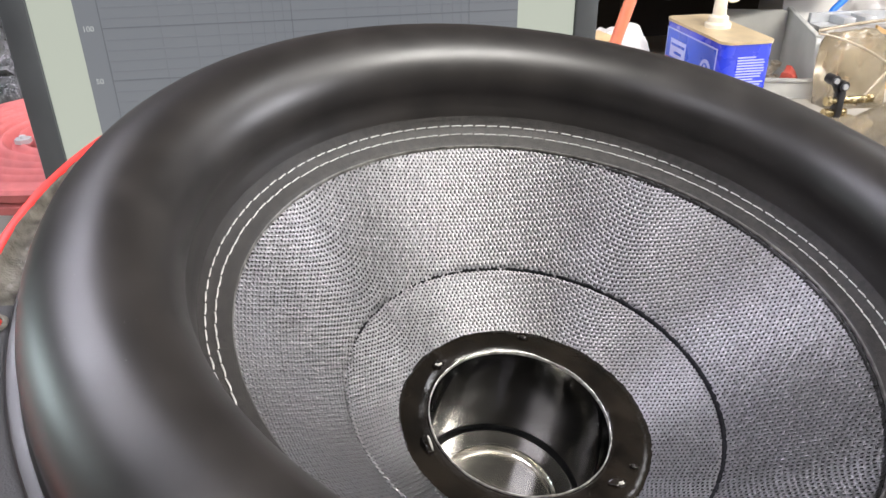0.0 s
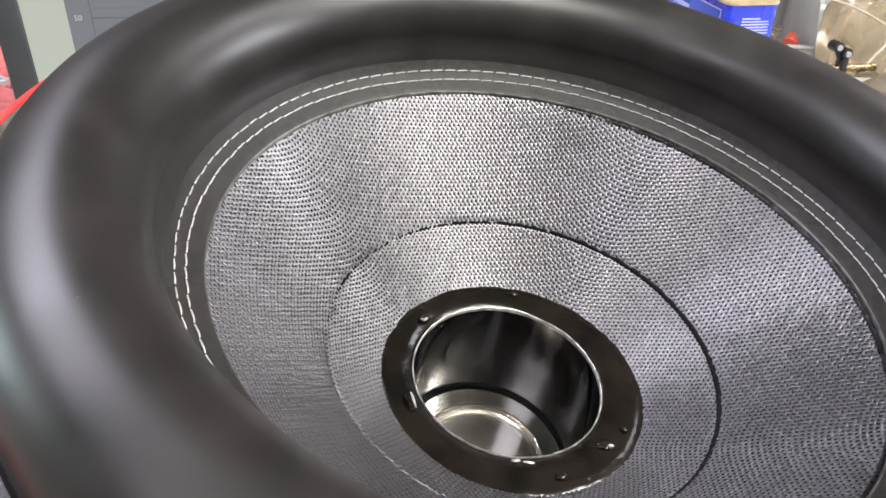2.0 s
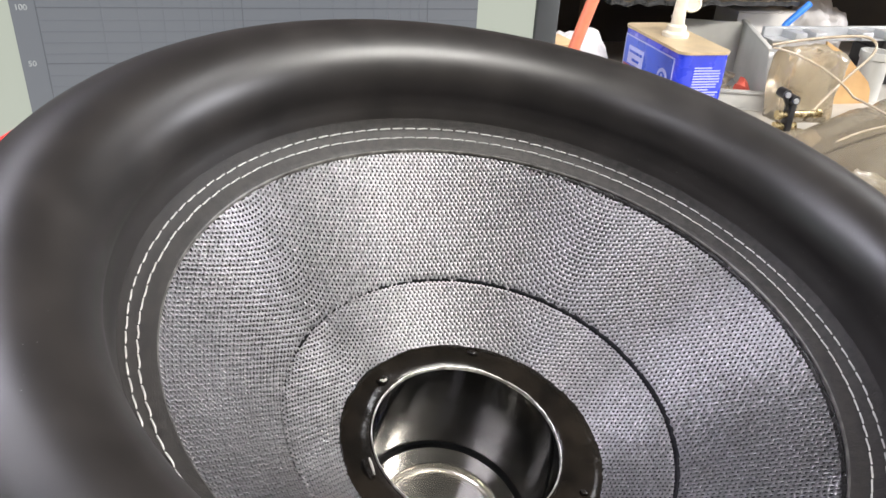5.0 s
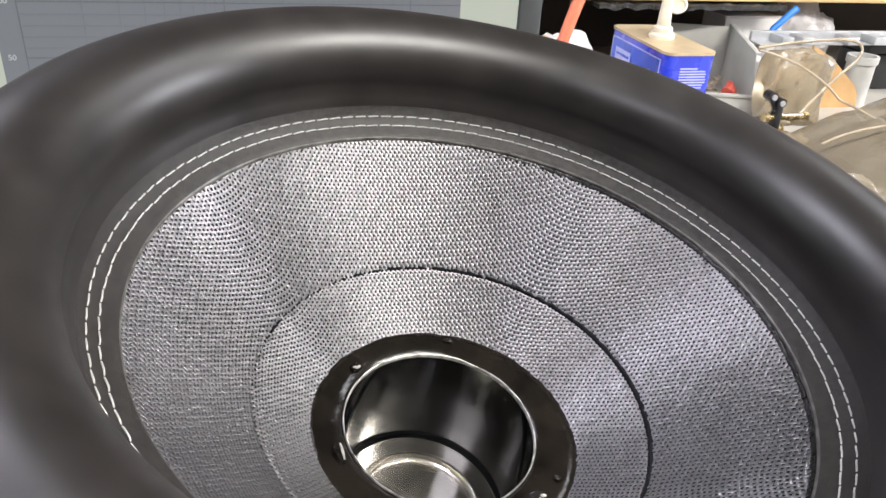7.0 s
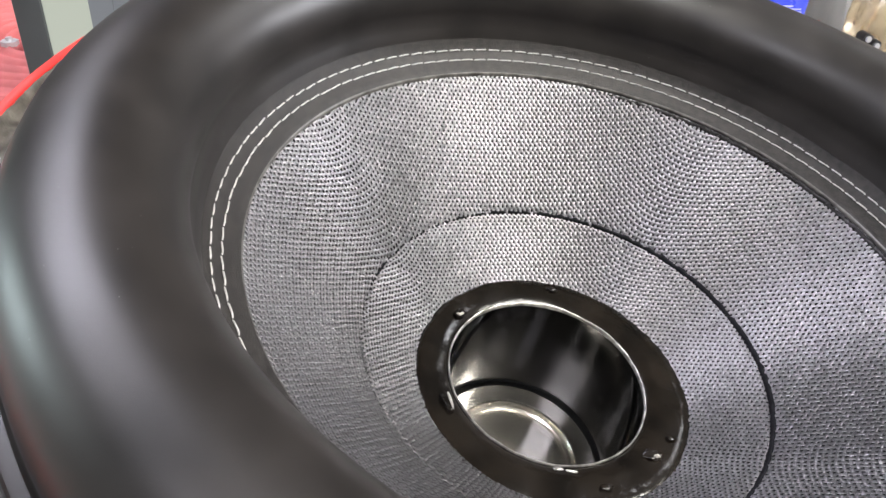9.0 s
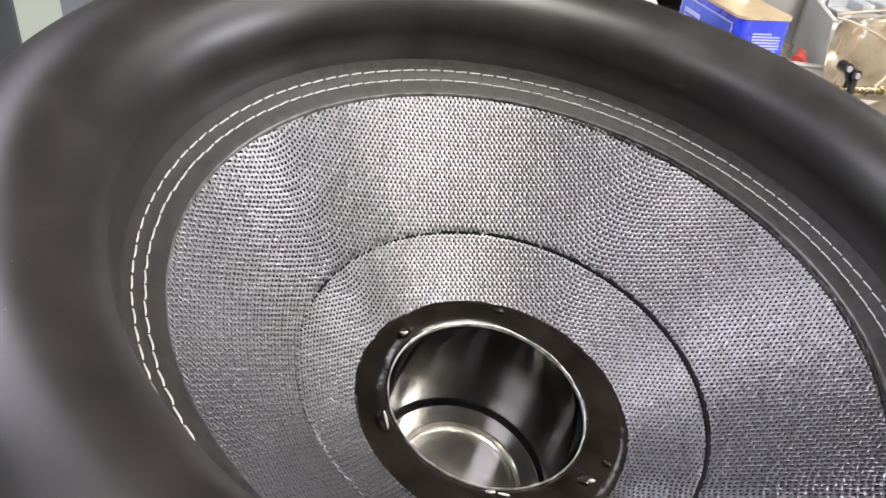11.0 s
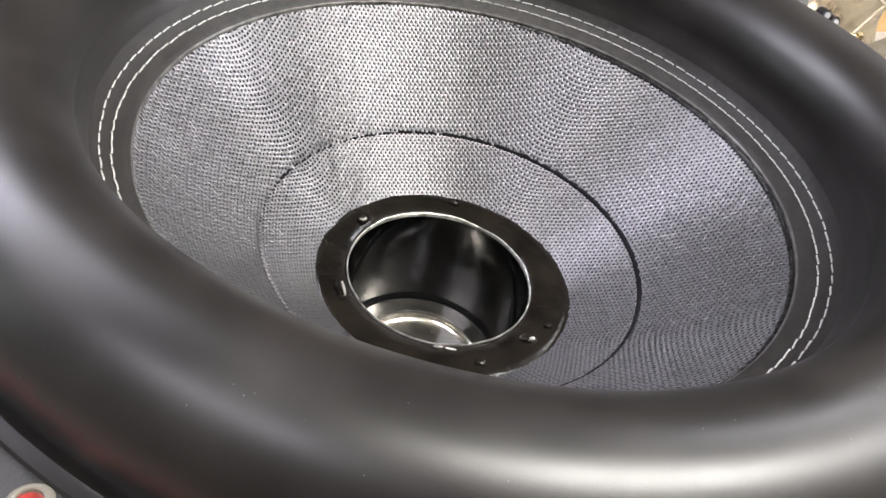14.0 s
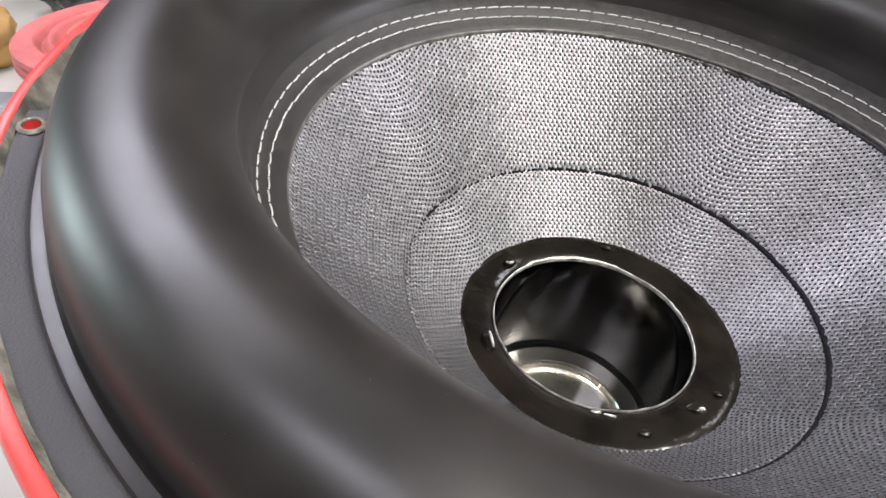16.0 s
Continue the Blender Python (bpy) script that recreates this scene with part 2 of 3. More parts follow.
def window_wall(name, x0, x1, turn, openings):
    """A side wall with its window openings, their frames and the daylight that comes in."""
    bm = bmesh.new()
    edge = Y0
    for y0, y1, z0, z1, *rest in openings:
        box(bm, x0, edge, ZF, x1, y0, ZC)
        box(bm, x0, y0, ZF, x1, y1, z0), box(bm, x0, y0, z1, x1, y1, ZC)
        edge = y1
    box(bm, x0, edge, ZF, x1, Y1, ZC)
    tagged(new(name, mesh_of(name, bm, WALLPAINT, False)), "drab grey-brown painted workshop wall", "wall", kind="structure")
    xm = (x0 + x1) / 2
    for y0, y1, z0, z1, tag, power, colour in openings:
        win = tagged(new(tag), "plain white framed workshop window", "window", kind="structure")
        for b in ((y0, z0, y1, z0 + 0.04), (y0, z1 - 0.04, y1, z1), (y0, z0 + 0.04, y0 + 0.04, z1 - 0.04), (y1 - 0.04, z0 + 0.04, y1, z1 - 0.04)):
            part("window_frame", rounded(xm - 0.02, b[0], b[1], xm + 0.02, b[2], b[3], 0.004), PAINT, win)
        data = bpy.data.lights.new("daylight", "AREA")
        data.shape, data.size, data.size_y, data.energy, data.color = "RECTANGLE", z1 - z0 - 0.08, y1 - y0 - 0.08, power, colour
        li = new("daylight", data)
        li.matrix_world = pose(xm, (y0 + y1) / 2, (z0 + z1) / 2, 0, turn, 0)


window_wall("wall_west", X0 - 0.1, X0, -90, WEST)
window_wall("wall_east", X1, X1 + 0.1, 90, EAST)


def ceiling_lamp(x, y, length, width, power, turn, colour):
    lamp = thing("ceiling_lamp", "long white fluorescent batten lamp under the ceiling", "lamp", pose(x, y, ZC, 0, 0, turn), group="ceiling lamps")
    part("housing", rounded(-length / 2, -width / 2, -0.04, length / 2, width / 2, 0.0, 0.008), PAINT, lamp)
    bm = bmesh.new()
    cyl(bm, (-length / 2 + 0.03, 0, -0.065), (length / 2 - 0.03, 0, -0.065), 0.019, 12)
    part("lamp_tube", bm, LAMPGLOW, lamp, "glowing white fluorescent tube")
    data = bpy.data.lights.new("lamp_light", "AREA")
    data.shape, data.size, data.size_y, data.energy, data.color = "RECTANGLE", length, width, power, colour
    li = new("lamp_light", data)
    li.parent = lamp
    li.matrix_local = pose(0, 0, -0.09)
    return lamp


for spec in LAMPS:
    ceiling_lamp(*spec)

# ---- bench ----
bench = thing("workbench", "worn light grey laminate workbench with wooden edge", "workbench")
part("bench_top", rounded(X0 + 0.02, -0.55, -0.035, X1 - 0.02, Y1 - 0.01, 0.0, 0.004), BENCH, bench)
part("edge_strip", rounded(X0 + 0.02, -0.572, -0.036, X1 - 0.02, -0.552, -0.001, 0.003), WOOD, bench, "pale wooden edge strip")
for x in (-2.3, 0.3, 3.0):
    for y in (-0.45, 1.5):
        part("leg", rounded(x - 0.035, y - 0.035, ZF, x + 0.035, y + 0.035, -0.036, 0.004), BASKET, bench)

# ---- subwoofer ----
TILT = pose(0, 0, 0.30, 5.832, 10.14, -26.482)
sub = thing("subwoofer", "large subwoofer with black roll surround, woven silver cone, red rim", "loudspeaker", TILT)

# surround: inner stitched band, half roll, outer foot
prof = [(0.1500, -0.0100), (0.1499, -0.0082), (0.1504, -0.0073), (0.1530, -0.0058), (0.1570, -0.0036), (0.1600, -0.0010), (0.1622, 0.0020), (0.1640, 0.0058), (0.1656, 0.0108)]
for k in range(27):
    a = radians(192 - k * 7.6)
    prof.append((0.1954 + 0.0282 * math.cos(a), 0.0227 + 0.0282 * math.sin(a)))
prof += [(0.2233, 0.0180), (0.2238, 0.0150), (0.2247, 0.0136), (0.2262, 0.0131), (0.2284, 0.0133), (0.2292, 0.0126), (0.2292, 0.0110)]
surround = part("surround", revolve(prof[7:], 240), RUBBER, sub, "smooth black leatherette half-roll surround")
part("glue_line", revolve([(0.1500, -0.0098), (0.1496, -0.0088), (0.1498, -0.0078), (0.1503, -0.0073)], 240), SEAM, surround, "thin grey glue line")
part("hem", revolve(prof[:8], 240), HEM, surround, "grainy dark grey stitched hem")
def pierced(bm, radius):
    """Remove the faces over the screw holes of the rim."""
    spots = [Vector((0.2345 * math.cos(radians(az)), 0.2345 * math.sin(radians(az)))) for az in HOLES]
    gone = [f for f in bm.faces if f.calc_center_median().z > 0.009 and any((f.calc_center_median().xy - c).length < radius for c in spots)]
    bmesh.ops.delete(bm, geom=gone, context="FACES")
    return bm


flat = [(0.2300 + 0.0076 * k / 7, 0.0129) for k in range(8)]
gasket = part("gasket", pierced(revolve([(0.2268, 0.004), (0.2268, 0.0112), (0.2290, 0.0125)] + flat + [(0.2387, 0.0122), (0.2387, 0.004)], 600, a0=radians(-148.5), a1=radians(150)), 0.0036), GASKET, sub, "dark grey flat gasket ring")
bead = revolve([(0.2260, 0.0060), (0.2290, 0.0092), (0.2340, 0.0104), (0.2376, 0.0112), (0.2390, 0.0126), (0.2399, 0.0142), (0.2406, 0.0146)], 360)
for v in bead.verts:
    v.co.z += 0.0009 * noise.noise((v.co.x * 140, v.co.y * 140, 2)) + 0.0012 * max(0, noise.noise((v.co.x * 45, v.co.y * 45, 8)))
pierced(bead, 0.0052)
part("glue_bead", bead, CLEARGLUE, sub, "clear shiny dried glue bead")
part("red_rim", revolve([(0.2402, 0.0020), (0.2402, 0.0135), (0.2408, 0.0148), (0.2425, 0.0153), (0.2446, 0.0146), (0.2455, 0.0130), (0.2456, 0.0085), (0.2440, 0.0050), (0.2402, 0.0035)], 240), RED, sub, "glossy red painted metal rim")
# basket below, down to the magnet
part("basket_ring", revolve([(0.2400, 0.004), (0.2200, 0.003), (0.2180, -0.012), (0.2240, -0.016), (0.2320, -0.0125), (0.2402, 0.0034)], 120), BASKET, sub)
for k in range(8):
    a = k * math.pi / 4 + 0.2
    bm = bmesh.new()
    c, s = math.cos(a), math.sin(a)
    cyl(bm, (0.228 * c, 0.228 * s, -0.012), (0.125 * c, 0.125 * s, -0.165), 0.014, 10)
    part("spoke", bm, BASKET, sub)
part("top_plate", revolve([(0.056, -0.165), (0.135, -0.165), (0.137, -0.168), (0.137, -0.182), (0.056, -0.182)], 96, closed=True), BASKET, sub)
part("magnet", revolve([(0.0, -0.1822), (0.126, -0.1822), (0.130, -0.186), (0.130, -0.258), (0.126, -0.262), (0.0, -0.262)], 96), GASKET, sub)
part("back_plate", revolve([(0.0, -0.2622), (0.100, -0.2622), (0.105, -0.267), (0.098, BOTTOM), (0.0, BOTTOM)], 96), STEEL, sub)

# cone: dark sheet below the weave
CONE_R = [0.0640, 0.0682, 0.0800, 0.0965, 0.0981, 0.0998, 0.1150, 0.1320, 0.1505, 0.1560]
CONE_Z = [-0.0935, -0.0900, -0.0803, -0.0662, -0.0650, -0.0630, -0.0465, -0.0283, -0.0090, -0.0045]


part("cone", revolve([(r, z - 0.0012) for r, z in zip(CONE_R, CONE_Z)], 180), RESIN, sub, "dark resin cone under silver woven fibre")


def weave():
    """Plain weave draped on the cone: in each quarter the yarns run nearly parallel to its two edge
    yarns and bend softly from one quarter into the next. One float stands where a yarn passes over."""
    p, sa, axis, soft = 0.00262, 0.685, radians(78), 0.17
    full = math.pi / 2 * sa
    rng = np.random.default_rng(4)

    def drape(i, j):
        """Place on the unrolled quarter of the point (i, j) of the net."""
        rho, phi = np.hypot(i, j), np.arctan2(np.abs(j), i)
        ease = np.sqrt(np.sin(2 * phi) ** 2 + soft ** 2) - math.sqrt(1 + soft ** 2) + 1
        far = rho * p * np.sqrt(1 + ease * math.cos(full))
        turn = np.arctan2(np.sin(phi) * math.sin(full), np.cos(phi) + np.sin(phi) * math.cos(full))
        return far * np.cos(turn), far * np.sin(turn) * np.sign(j)

    us = np.array((-0.78, -0.60, -0.42, -0.21, 0.0, 0.21, 0.42, 0.60, 0.78))
    vs = np.array((-0.5, -0.44, -0.22, 0.22, 0.44, 0.5))
    nu, nv = len(us), len(vs)
    U, V = [g.ravel() for g in np.meshgrid(us, vs, indexing="ij")]
    cell = np.array([(k * nv + e, k * nv + nv + e, k * nv + nv + 1 + e, k * nv + 1 + e) for k in range(nu - 1) for e in range(nv - 1)])
    n = int(0.1502 / sa / p / math.cos(full / 2)) + 3
    I, J = [g.ravel().astype(float) for g in np.meshgrid(np.arange(1, n), np.arange(0, n), indexing="ij")]
    blocks = []
    for q in range(4):
        x, y = drape(I, J)
        r = np.hypot(x, y) * sa
        keep = (r > 0.0655) & (r < 0.1503)
        i, j = I[keep], J[keep]
        m = len(i)
        over = ((i + j + q) % 2 == 1).astype(float)[:, None]
        i = i[:, None] + rng.uniform(-1, 1, (m, 1)) * 0.035
        j = j[:, None] + rng.uniform(-1, 1, (m, 1)) * 0.035
        x, y = drape(i + U * over, j + U * (1 - over))
        x1, y1 = drape(i + 0.3 * over, j + 0.3 * (1 - over))
        x0, y0 = drape(i, j)
        ax, ay = x1 - x0, y1 - y0
        size = np.hypot(ax, ay)
        wide = V * p * 0.56 * rng.uniform(0.90, 1.06, (m, 1)) * (1 - 0.16 * U ** 2)
        x, y = x - ay / size * wide, y + ax / size * wide
        rr = np.hypot(x, y) * sa
        th = np.arctan2(y, x) / sa + axis + q * math.pi / 2
        # heights are taken along the cone's normal
        h = 0.00023 * np.cos(math.pi * U) + 0.00014 * (1 - (2 * np.abs(V)) ** 8)
        h = h + U * rng.normal(0, 0.00004, (m, 1)) + V * rng.normal(0, 0.00004, (m, 1))
        rn = rr - h * 0.72
        z = np.interp(rr, CONE_R, CONE_Z) - 0.0009 * np.exp(-((rr - 0.0981) / 0.0012) ** 2) + h * 0.70
        blocks.append(np.stack((rn * np.cos(th), rn * np.sin(th), z), -1))
    co = np.concatenate(blocks)
    count, span = co.shape[0], nu * nv
    faces = (np.arange(count)[:, None, None] * span + cell).reshape(-1, 4)
    me = bpy.data.meshes.new("woven_yarn")
    me.from_pydata(co.reshape(-1, 3), [], faces)
    me.materials.append(FIBRE)
    # the map's first axis runs along each yarn: the crimped fibres spread the sheen that way
    uv = np.stack((U + 0.8, V + 0.5), -1)[cell.ravel()]
    layer = me.uv_layers.new(name="yarn")
    layer.data.foreach_set("uv", np.tile(uv, (count, 1)).astype(np.float32).ravel())
    me.shade_smooth()
    ob = new("woven_yarn", me)
    ob.parent = sub
    return tagged(ob, "shiny silver-grey plain-woven fibre yarn", kind="stuff")


weave()
# Strip of resin and painted shade in the crease, standing higher on one side
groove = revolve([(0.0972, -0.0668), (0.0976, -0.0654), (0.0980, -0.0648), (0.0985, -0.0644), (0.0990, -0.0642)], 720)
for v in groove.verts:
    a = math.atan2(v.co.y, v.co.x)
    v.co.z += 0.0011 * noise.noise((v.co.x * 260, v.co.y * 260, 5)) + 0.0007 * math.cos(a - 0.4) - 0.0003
part("crease", groove, CREASE_SHADE, sub, "thin ring of dark resin and painted shade in the cone's crease")
# black glue squeezed out between the weave and the hem, the gap's shade painted in with it
seal = revolve([(0.1478, -0.0135), (0.1482, -0.0108), (0.1489, -0.0096), (0.1496, -0.0092), (0.1501, -0.0096)], 720)
for v in seal.verts:
    a = math.atan2(v.co.y, v.co.x)
    v.co.z += 0.0006 * noise.noise((v.co.x * 260, v.co.y * 260, 1)) - 0.0016 * max(0.0, 0.55 - math.cos(a - radians(SEAL)))
part("glue_and_gap_shade", seal, SEALANT_SHADE, sub, "uneven glossy black glue and painted gap shade along the hem")

# glue ring and voice coil
OFF = (-0.0030, 0.0005)
ring = revolve([(0.0502, -0.0935), (0.0503, -0.0915), (0.0520, -0.0902), (0.0580, -0.0893), (0.0640, -0.0886), (0.0672, -0.0884), (0.0688, -0.0893), (0.0690, -0.0915)], 160)
for v in ring.verts:
    r, a = math.hypot(v.co.x, v.co.y), math.atan2(v.co.y, v.co.x)
    k = (r - 0.0502) / 0.0188
    v.co.z += 0.0006 * noise.noise((v.co.x * 60, v.co.y * 60, 3))
    g = 1 + k * 0.012 * noise.noise((math.cos(a) * 5, math.sin(a) * 5, 1)) + k * 0.012 * noise.noise((math.cos(a) * 22, math.sin(a) * 22, 7))
    v.co.x, v.co.y = v.co.x * g + OFF[0] * (1 - k), v.co.y * g + OFF[1] * (1 - k) - 0.0015 * k
glue = part("glue_ring", ring, GLUE, sub, "lumpy glossy black glue ring")
coil = part("voice_coil_former", revolve([(0.0500, -0.0912), (0.0496, -0.0912), (0.0494, -0.1560), (0.0500, -0.1560)], 128, OFF), FORMER, sub, "polished dark voice coil former")
lip = revolve([(0.0499, -0.0925), (0.0504, -0.0908), (0.0501, -0.0902), (0.0496, -0.0905), (0.0495, -0.0925)], 200, OFF)
for v in lip.verts:
    if v.co.z > -0.092:
        v.co.z += 0.0007 * noise.noise((v.co.x * 130, v.co.y * 130, 0))
part("former_lip", lip, FOIL, coil, "ragged pale metal lip")
POLE = worn("turned_pole_steel", (0.86, 0.82, 0.74), (0.74, 0.71, 0.64), 0.24, metal=1.0, scale=60, fine=700, bump=0.05, rvar=0.06)
part("pole_piece", revolve([(0.0, -0.1640), (0.0335, -0.1640), (0.0345, -0.1632), (0.0352, -0.1600), (0.0362, -0.1590), (0.0465, -0.1590), (0.0478, -0.1605), (0.0480, -0.18)], 128, OFF), POLE, sub, "bright turned steel pole piece")


def blob(x, y, z, sx, sy, sz, turn, material, name, seed):
    bm = bmesh.new()
    bmesh.ops.create_icosphere(bm, subdivisions=3, radius=1)
    for v in bm.verts:
        v.co *= 1 + 0.35 * noise.noise(v.co * 1.7 + Vector((seed, 0, 0)))
    bmesh.ops.transform(bm, matrix=pose(x, y, z, 0, 0, turn) @ Matrix.Diagonal((sx, sy, sz, 1)), verts=bm.verts)
    return part(name, bm, material, glue)


blob(-0.0555, 0.0170, -0.0886, 0.0036, 0.0024, 0.0022, 60, GLUE, "glue_lump", 1)
blob(-0.0545, 0.0160, -0.0868, 0.0015, 0.0007, 0.0009, 60, SHARD, "glue_shard", 2)
blob(-0.0560, 0.0152, -0.0868, 0.0011, 0.0005, 0.0008, 10, SHARD, "glue_shard", 12)
blob(-0.0440, -0.0390, -0.0887, 0.0066, 0.0024, 0.0019, -45, GLUE, "glue_lump", 3)
blob(-0.0425, -0.0385, -0.0868, 0.0046, 0.0007, 0.0009, -55, SHARD, "glue_shard", 4)
blob(0.0530, -0.0230, -0.0884, 0.0044, 0.0032, 0.0017, 20, GLUE, "glue_lump", 5)
blob(0.0545, -0.0240, -0.0868, 0.0015, 0.0008, 0.0008, 20, SHARD, "glue_shard", 6)
blob(0.0600, -0.0100, -0.0880, 0.0022, 0.0016, 0.0012, 0, GLUE, "glue_lump", 9)
blob(0.0350, -0.0500, -0.0882, 0.0030, 0.0020, 0.0012, 30, GLUE, "glue_lump", 10)
blob(-0.0150, 0.0600, -0.0882, 0.0030, 0.0014, 0.0011, 10, GLUE, "glue_lump", 11)
blob(0.0130, -0.0492, -0.0899, 0.0022, 0.0009, 0.0006, 25, FOIL, "foil_tear", 7)
blob(0.0190, -0.0478, -0.0899, 0.0030, 0.0006, 0.0006, 14, FOIL, "foil_tear", 17)
blob(0.0275, 0.0390, -0.0899, 0.0020, 0.0007, 0.0007, -40, FOIL, "foil_tear", 8)


# stitches: two rows of short white threads
def stitch_mesh(L):
    pts = [(L * k, 0.00005 * math.sin(k * 9), z) for k, z in ((-0.5, -0.0005), (-0.42, 0.0), (-0.2, 0.00022), (0.2, 0.00022), (0.42, 0.0), (0.5, -0.0005))]
    return tube(pts, 0.00038, 6)


stitch_me = mesh_of("stitch", stitch_mesh(0.0069), THREAD)
rng = random.Random(9)
for row, (r, z, n) in enumerate(((0.1610, 0.00035, 127), (0.1569, -0.0034, 127))):
    for k in range(n):
        a = (k + 0.15 * row) * 2 * math.pi / n
        m = Matrix.Rotation(a, 4, "Z") @ pose(r + rng.uniform(-1, 1) * 0.0002, 0, z, -42 + 8 * row, 0, 90 + rng.uniform(-2.5, 2.5) + 3)
        ob = new("stitch", stitch_me)
        ob.parent = surround
        ob.matrix_local = m

# holes in the gasket with pale grommets, a red wall and an added bench-coloured disc in each
for az in HOLES:
    a = radians(az)
    at = Matrix.Rotation(a, 4, "Z") @ Matrix.Translation((0.2345, 0, 0.0131))
    g = revolve([(0.0031, -0.0006), (0.0032, 0.0008), (0.0037, 0.0012), (0.0045, 0.0009), (0.0052, 0.0001)], 36)
    for v in g.verts:
        v.co *= 1 + 0.10 * noise.noise((v.co.x * 150, v.co.y * 150, az))
    g.transform(at)
    gr = part("grommet", g, CLEARGLUE, gasket, "clear shiny plastic grommet")
    g = revolve([(0.0032, 0.0002), (0.0032, -0.0042)], 24)
    g.transform(at)
    part("hole_wall", g, RED, gr, "red metal wall of the screw hole")
    # Added disc in place of the bright bench below the open hole
    g = revolve([(0.0, -0.0040), (0.0034, -0.0040)], 20)
    g.transform(at)
    part("bench_stand_in", g, BENCH, gr, "pale disc standing in for the bench seen through the hole")

# ---- monitor ----
monitor = thing("monitor", "dark grey computer monitor showing a grey response plot", "monitor", pose(0, 0.467, 0))
ML, MR, MB, MT = -0.3745, 0.1885, 0.075, 0.415
SL, SR, SB, ST = -0.351, 0.1645, 0.098, 0.395
for nm, b in (("left_bezel", (ML, -0.004, MB, SL, 0.018, MT)), ("right_bezel", (SR, -0.004, MB, MR, 0.018, MT)), ("top_bezel", (SL, -0.004, ST, SR, 0.018, MT)), ("bottom_bezel", (SL, -0.004, MB, SR, 0.018, SB))):
    part("bezel", rounded(*b, 0.0025), BEZEL, monitor)
part("back_shell", rounded(ML + 0.004, 0.018, MB + 0.004, MR - 0.004, 0.045, MT - 0.004, 0.008), BEZEL, monitor)
part("neck", rounded(-0.14, 0.022, 0.012, -0.05, 0.05, 0.2, 0.005), BEZEL, monitor)
part("foot", rounded(-0.2, -0.02, 0.0, 0.01, 0.12, 0.012, 0.005), BEZEL, monitor)


def sheet(name, x0, z0, x1, z1, y, material, parent, label=""):
    bm = bmesh.new()
    box(bm, x0, y, z0, x1, y + 0.0008, z1)
    return part(name, bm, material, parent, label, False)


screen = sheet("screen", SL, SB, SR, ST, 0.001, WHITE_SCREEN, monitor, "lit white screen")
plot = sheet("plot_area", -0.3125, SB + 0.02, 0.1045, ST - 0.008, 0.0, GREY_SCREEN, screen, "grey plot area with fine grid")
MAJOR = (0.337, 0.288, 0.239, 0.386)


def grid_line(x0, z0, x1, z1, y, material):
    bm = bmesh.new()
    box(bm, x0, y, z0, x1, -0.0001, z1)
    part("grid_line", bm, material, screen, "", False)


for z in MAJOR:
    grid_line(-0.292, z - 0.0004, 0.1045, z + 0.0004, -0.0008, LINE_SCREEN)
for d in range(3):
    grid_line(-0.292 + d * 0.173, SB + 0.03, -0.2912 + d * 0.173, ST - 0.012, -0.0008, LINE_SCREEN)
    for k in range(2, 10):
        x = -0.292 + (d + math.log10(k)) * 0.173
        if x < 0.103:
            grid_line(x, SB + 0.03, x + 0.0007, ST - 0.012, -0.0007, FAINT_SCREEN)
for i in range(27):
    z = 0.13 + i * 0.0098
    if min(abs(z - q) for q in MAJOR) > 0.003 and z < ST - 0.012:
        grid_line(-0.2912, z - 0.0003, 0.1045, z + 0.0003, -0.0006, FAINT_SCREEN)


def text(body, size, m, material, parent, name="lettering", depth=0.0004):
    cu = bpy.data.curves.new(name, "FONT")
    cu.body, cu.size, cu.extrude, cu.align_x, cu.align_y = body, size, depth, "CENTER", "CENTER"
    tmp = new("tmp_text", cu)
    me = bpy.data.meshes.new_from_object(tmp.evaluated_get(bpy.context.evaluated_depsgraph_get()))
    bpy.data.objects.remove(tmp)
    me.materials.clear()
    me.materials.append(material)
    ob = new(name, me)
    ob.parent = parent
    ob.matrix_local = m
    return ob


for body, z in (("100", 0.337), ("50", 0.288), ("20", 0.239)):
    if body != "20":
        text(body, 0.0070, pose(-0.3035, -0.0006, z, 90, 0, 0), MARK_SCREEN, screen)

# ---- solvent tin ----
can = thing("solvent_tin", "blue printed rectangular solvent tin with dusty top and cream spout", "tin can", pose(0.478, 0.705, 0.0))
CW, CD, CH = 0.080, 0.190, 0.226
bm = bmesh.new()
vs = box(bm, 0, 0, 0.002, CW, CD, CH)
bmesh.ops.bevel(bm, geom=[e for e in bm.edges if abs(e.verts[0].co.z - e.verts[1].co.z) > 0.1], offset=0.014, segments=5, affect="EDGES", profile=0.5)
part("body", bm, BLUE, can, "glossy blue printed tin wall")
for nm, z in (("top", CH), ("base", 0.0)):
    bm = bmesh.new()
    box(bm, -0.0015, -0.0015, z, CW + 0.0015, CD + 0.0015, z + 0.004)
    bmesh.ops.bevel(bm, geom=[e for e in bm.edges if abs(e.verts[0].co.z - e.verts[1].co.z) > 0.003], offset=0.015, segments=5, affect="EDGES", profile=0.5)
    part(nm, bm, TINTOP, can, "dusty tan tin lid" if nm == "top" else "")
bm = bmesh.new()
box(bm, -0.0006, 0.018, 0.03, 0.0, CD - 0.014, CH - 0.010)
label = part("label_panel", bm, BLUE_LABEL, can, "mid-blue label panel", False)
bm = bmesh.new()
for b in ((0.016, CH - 0.011, CD - 0.012, CH - 0.009), (0.016, 0.03, 0.018, CH - 0.009), (CD - 0.014, 0.03, CD - 0.012, CH - 0.009)):
    box(bm, -0.0011, b[0], b[1], 0.0, b[2], b[3])
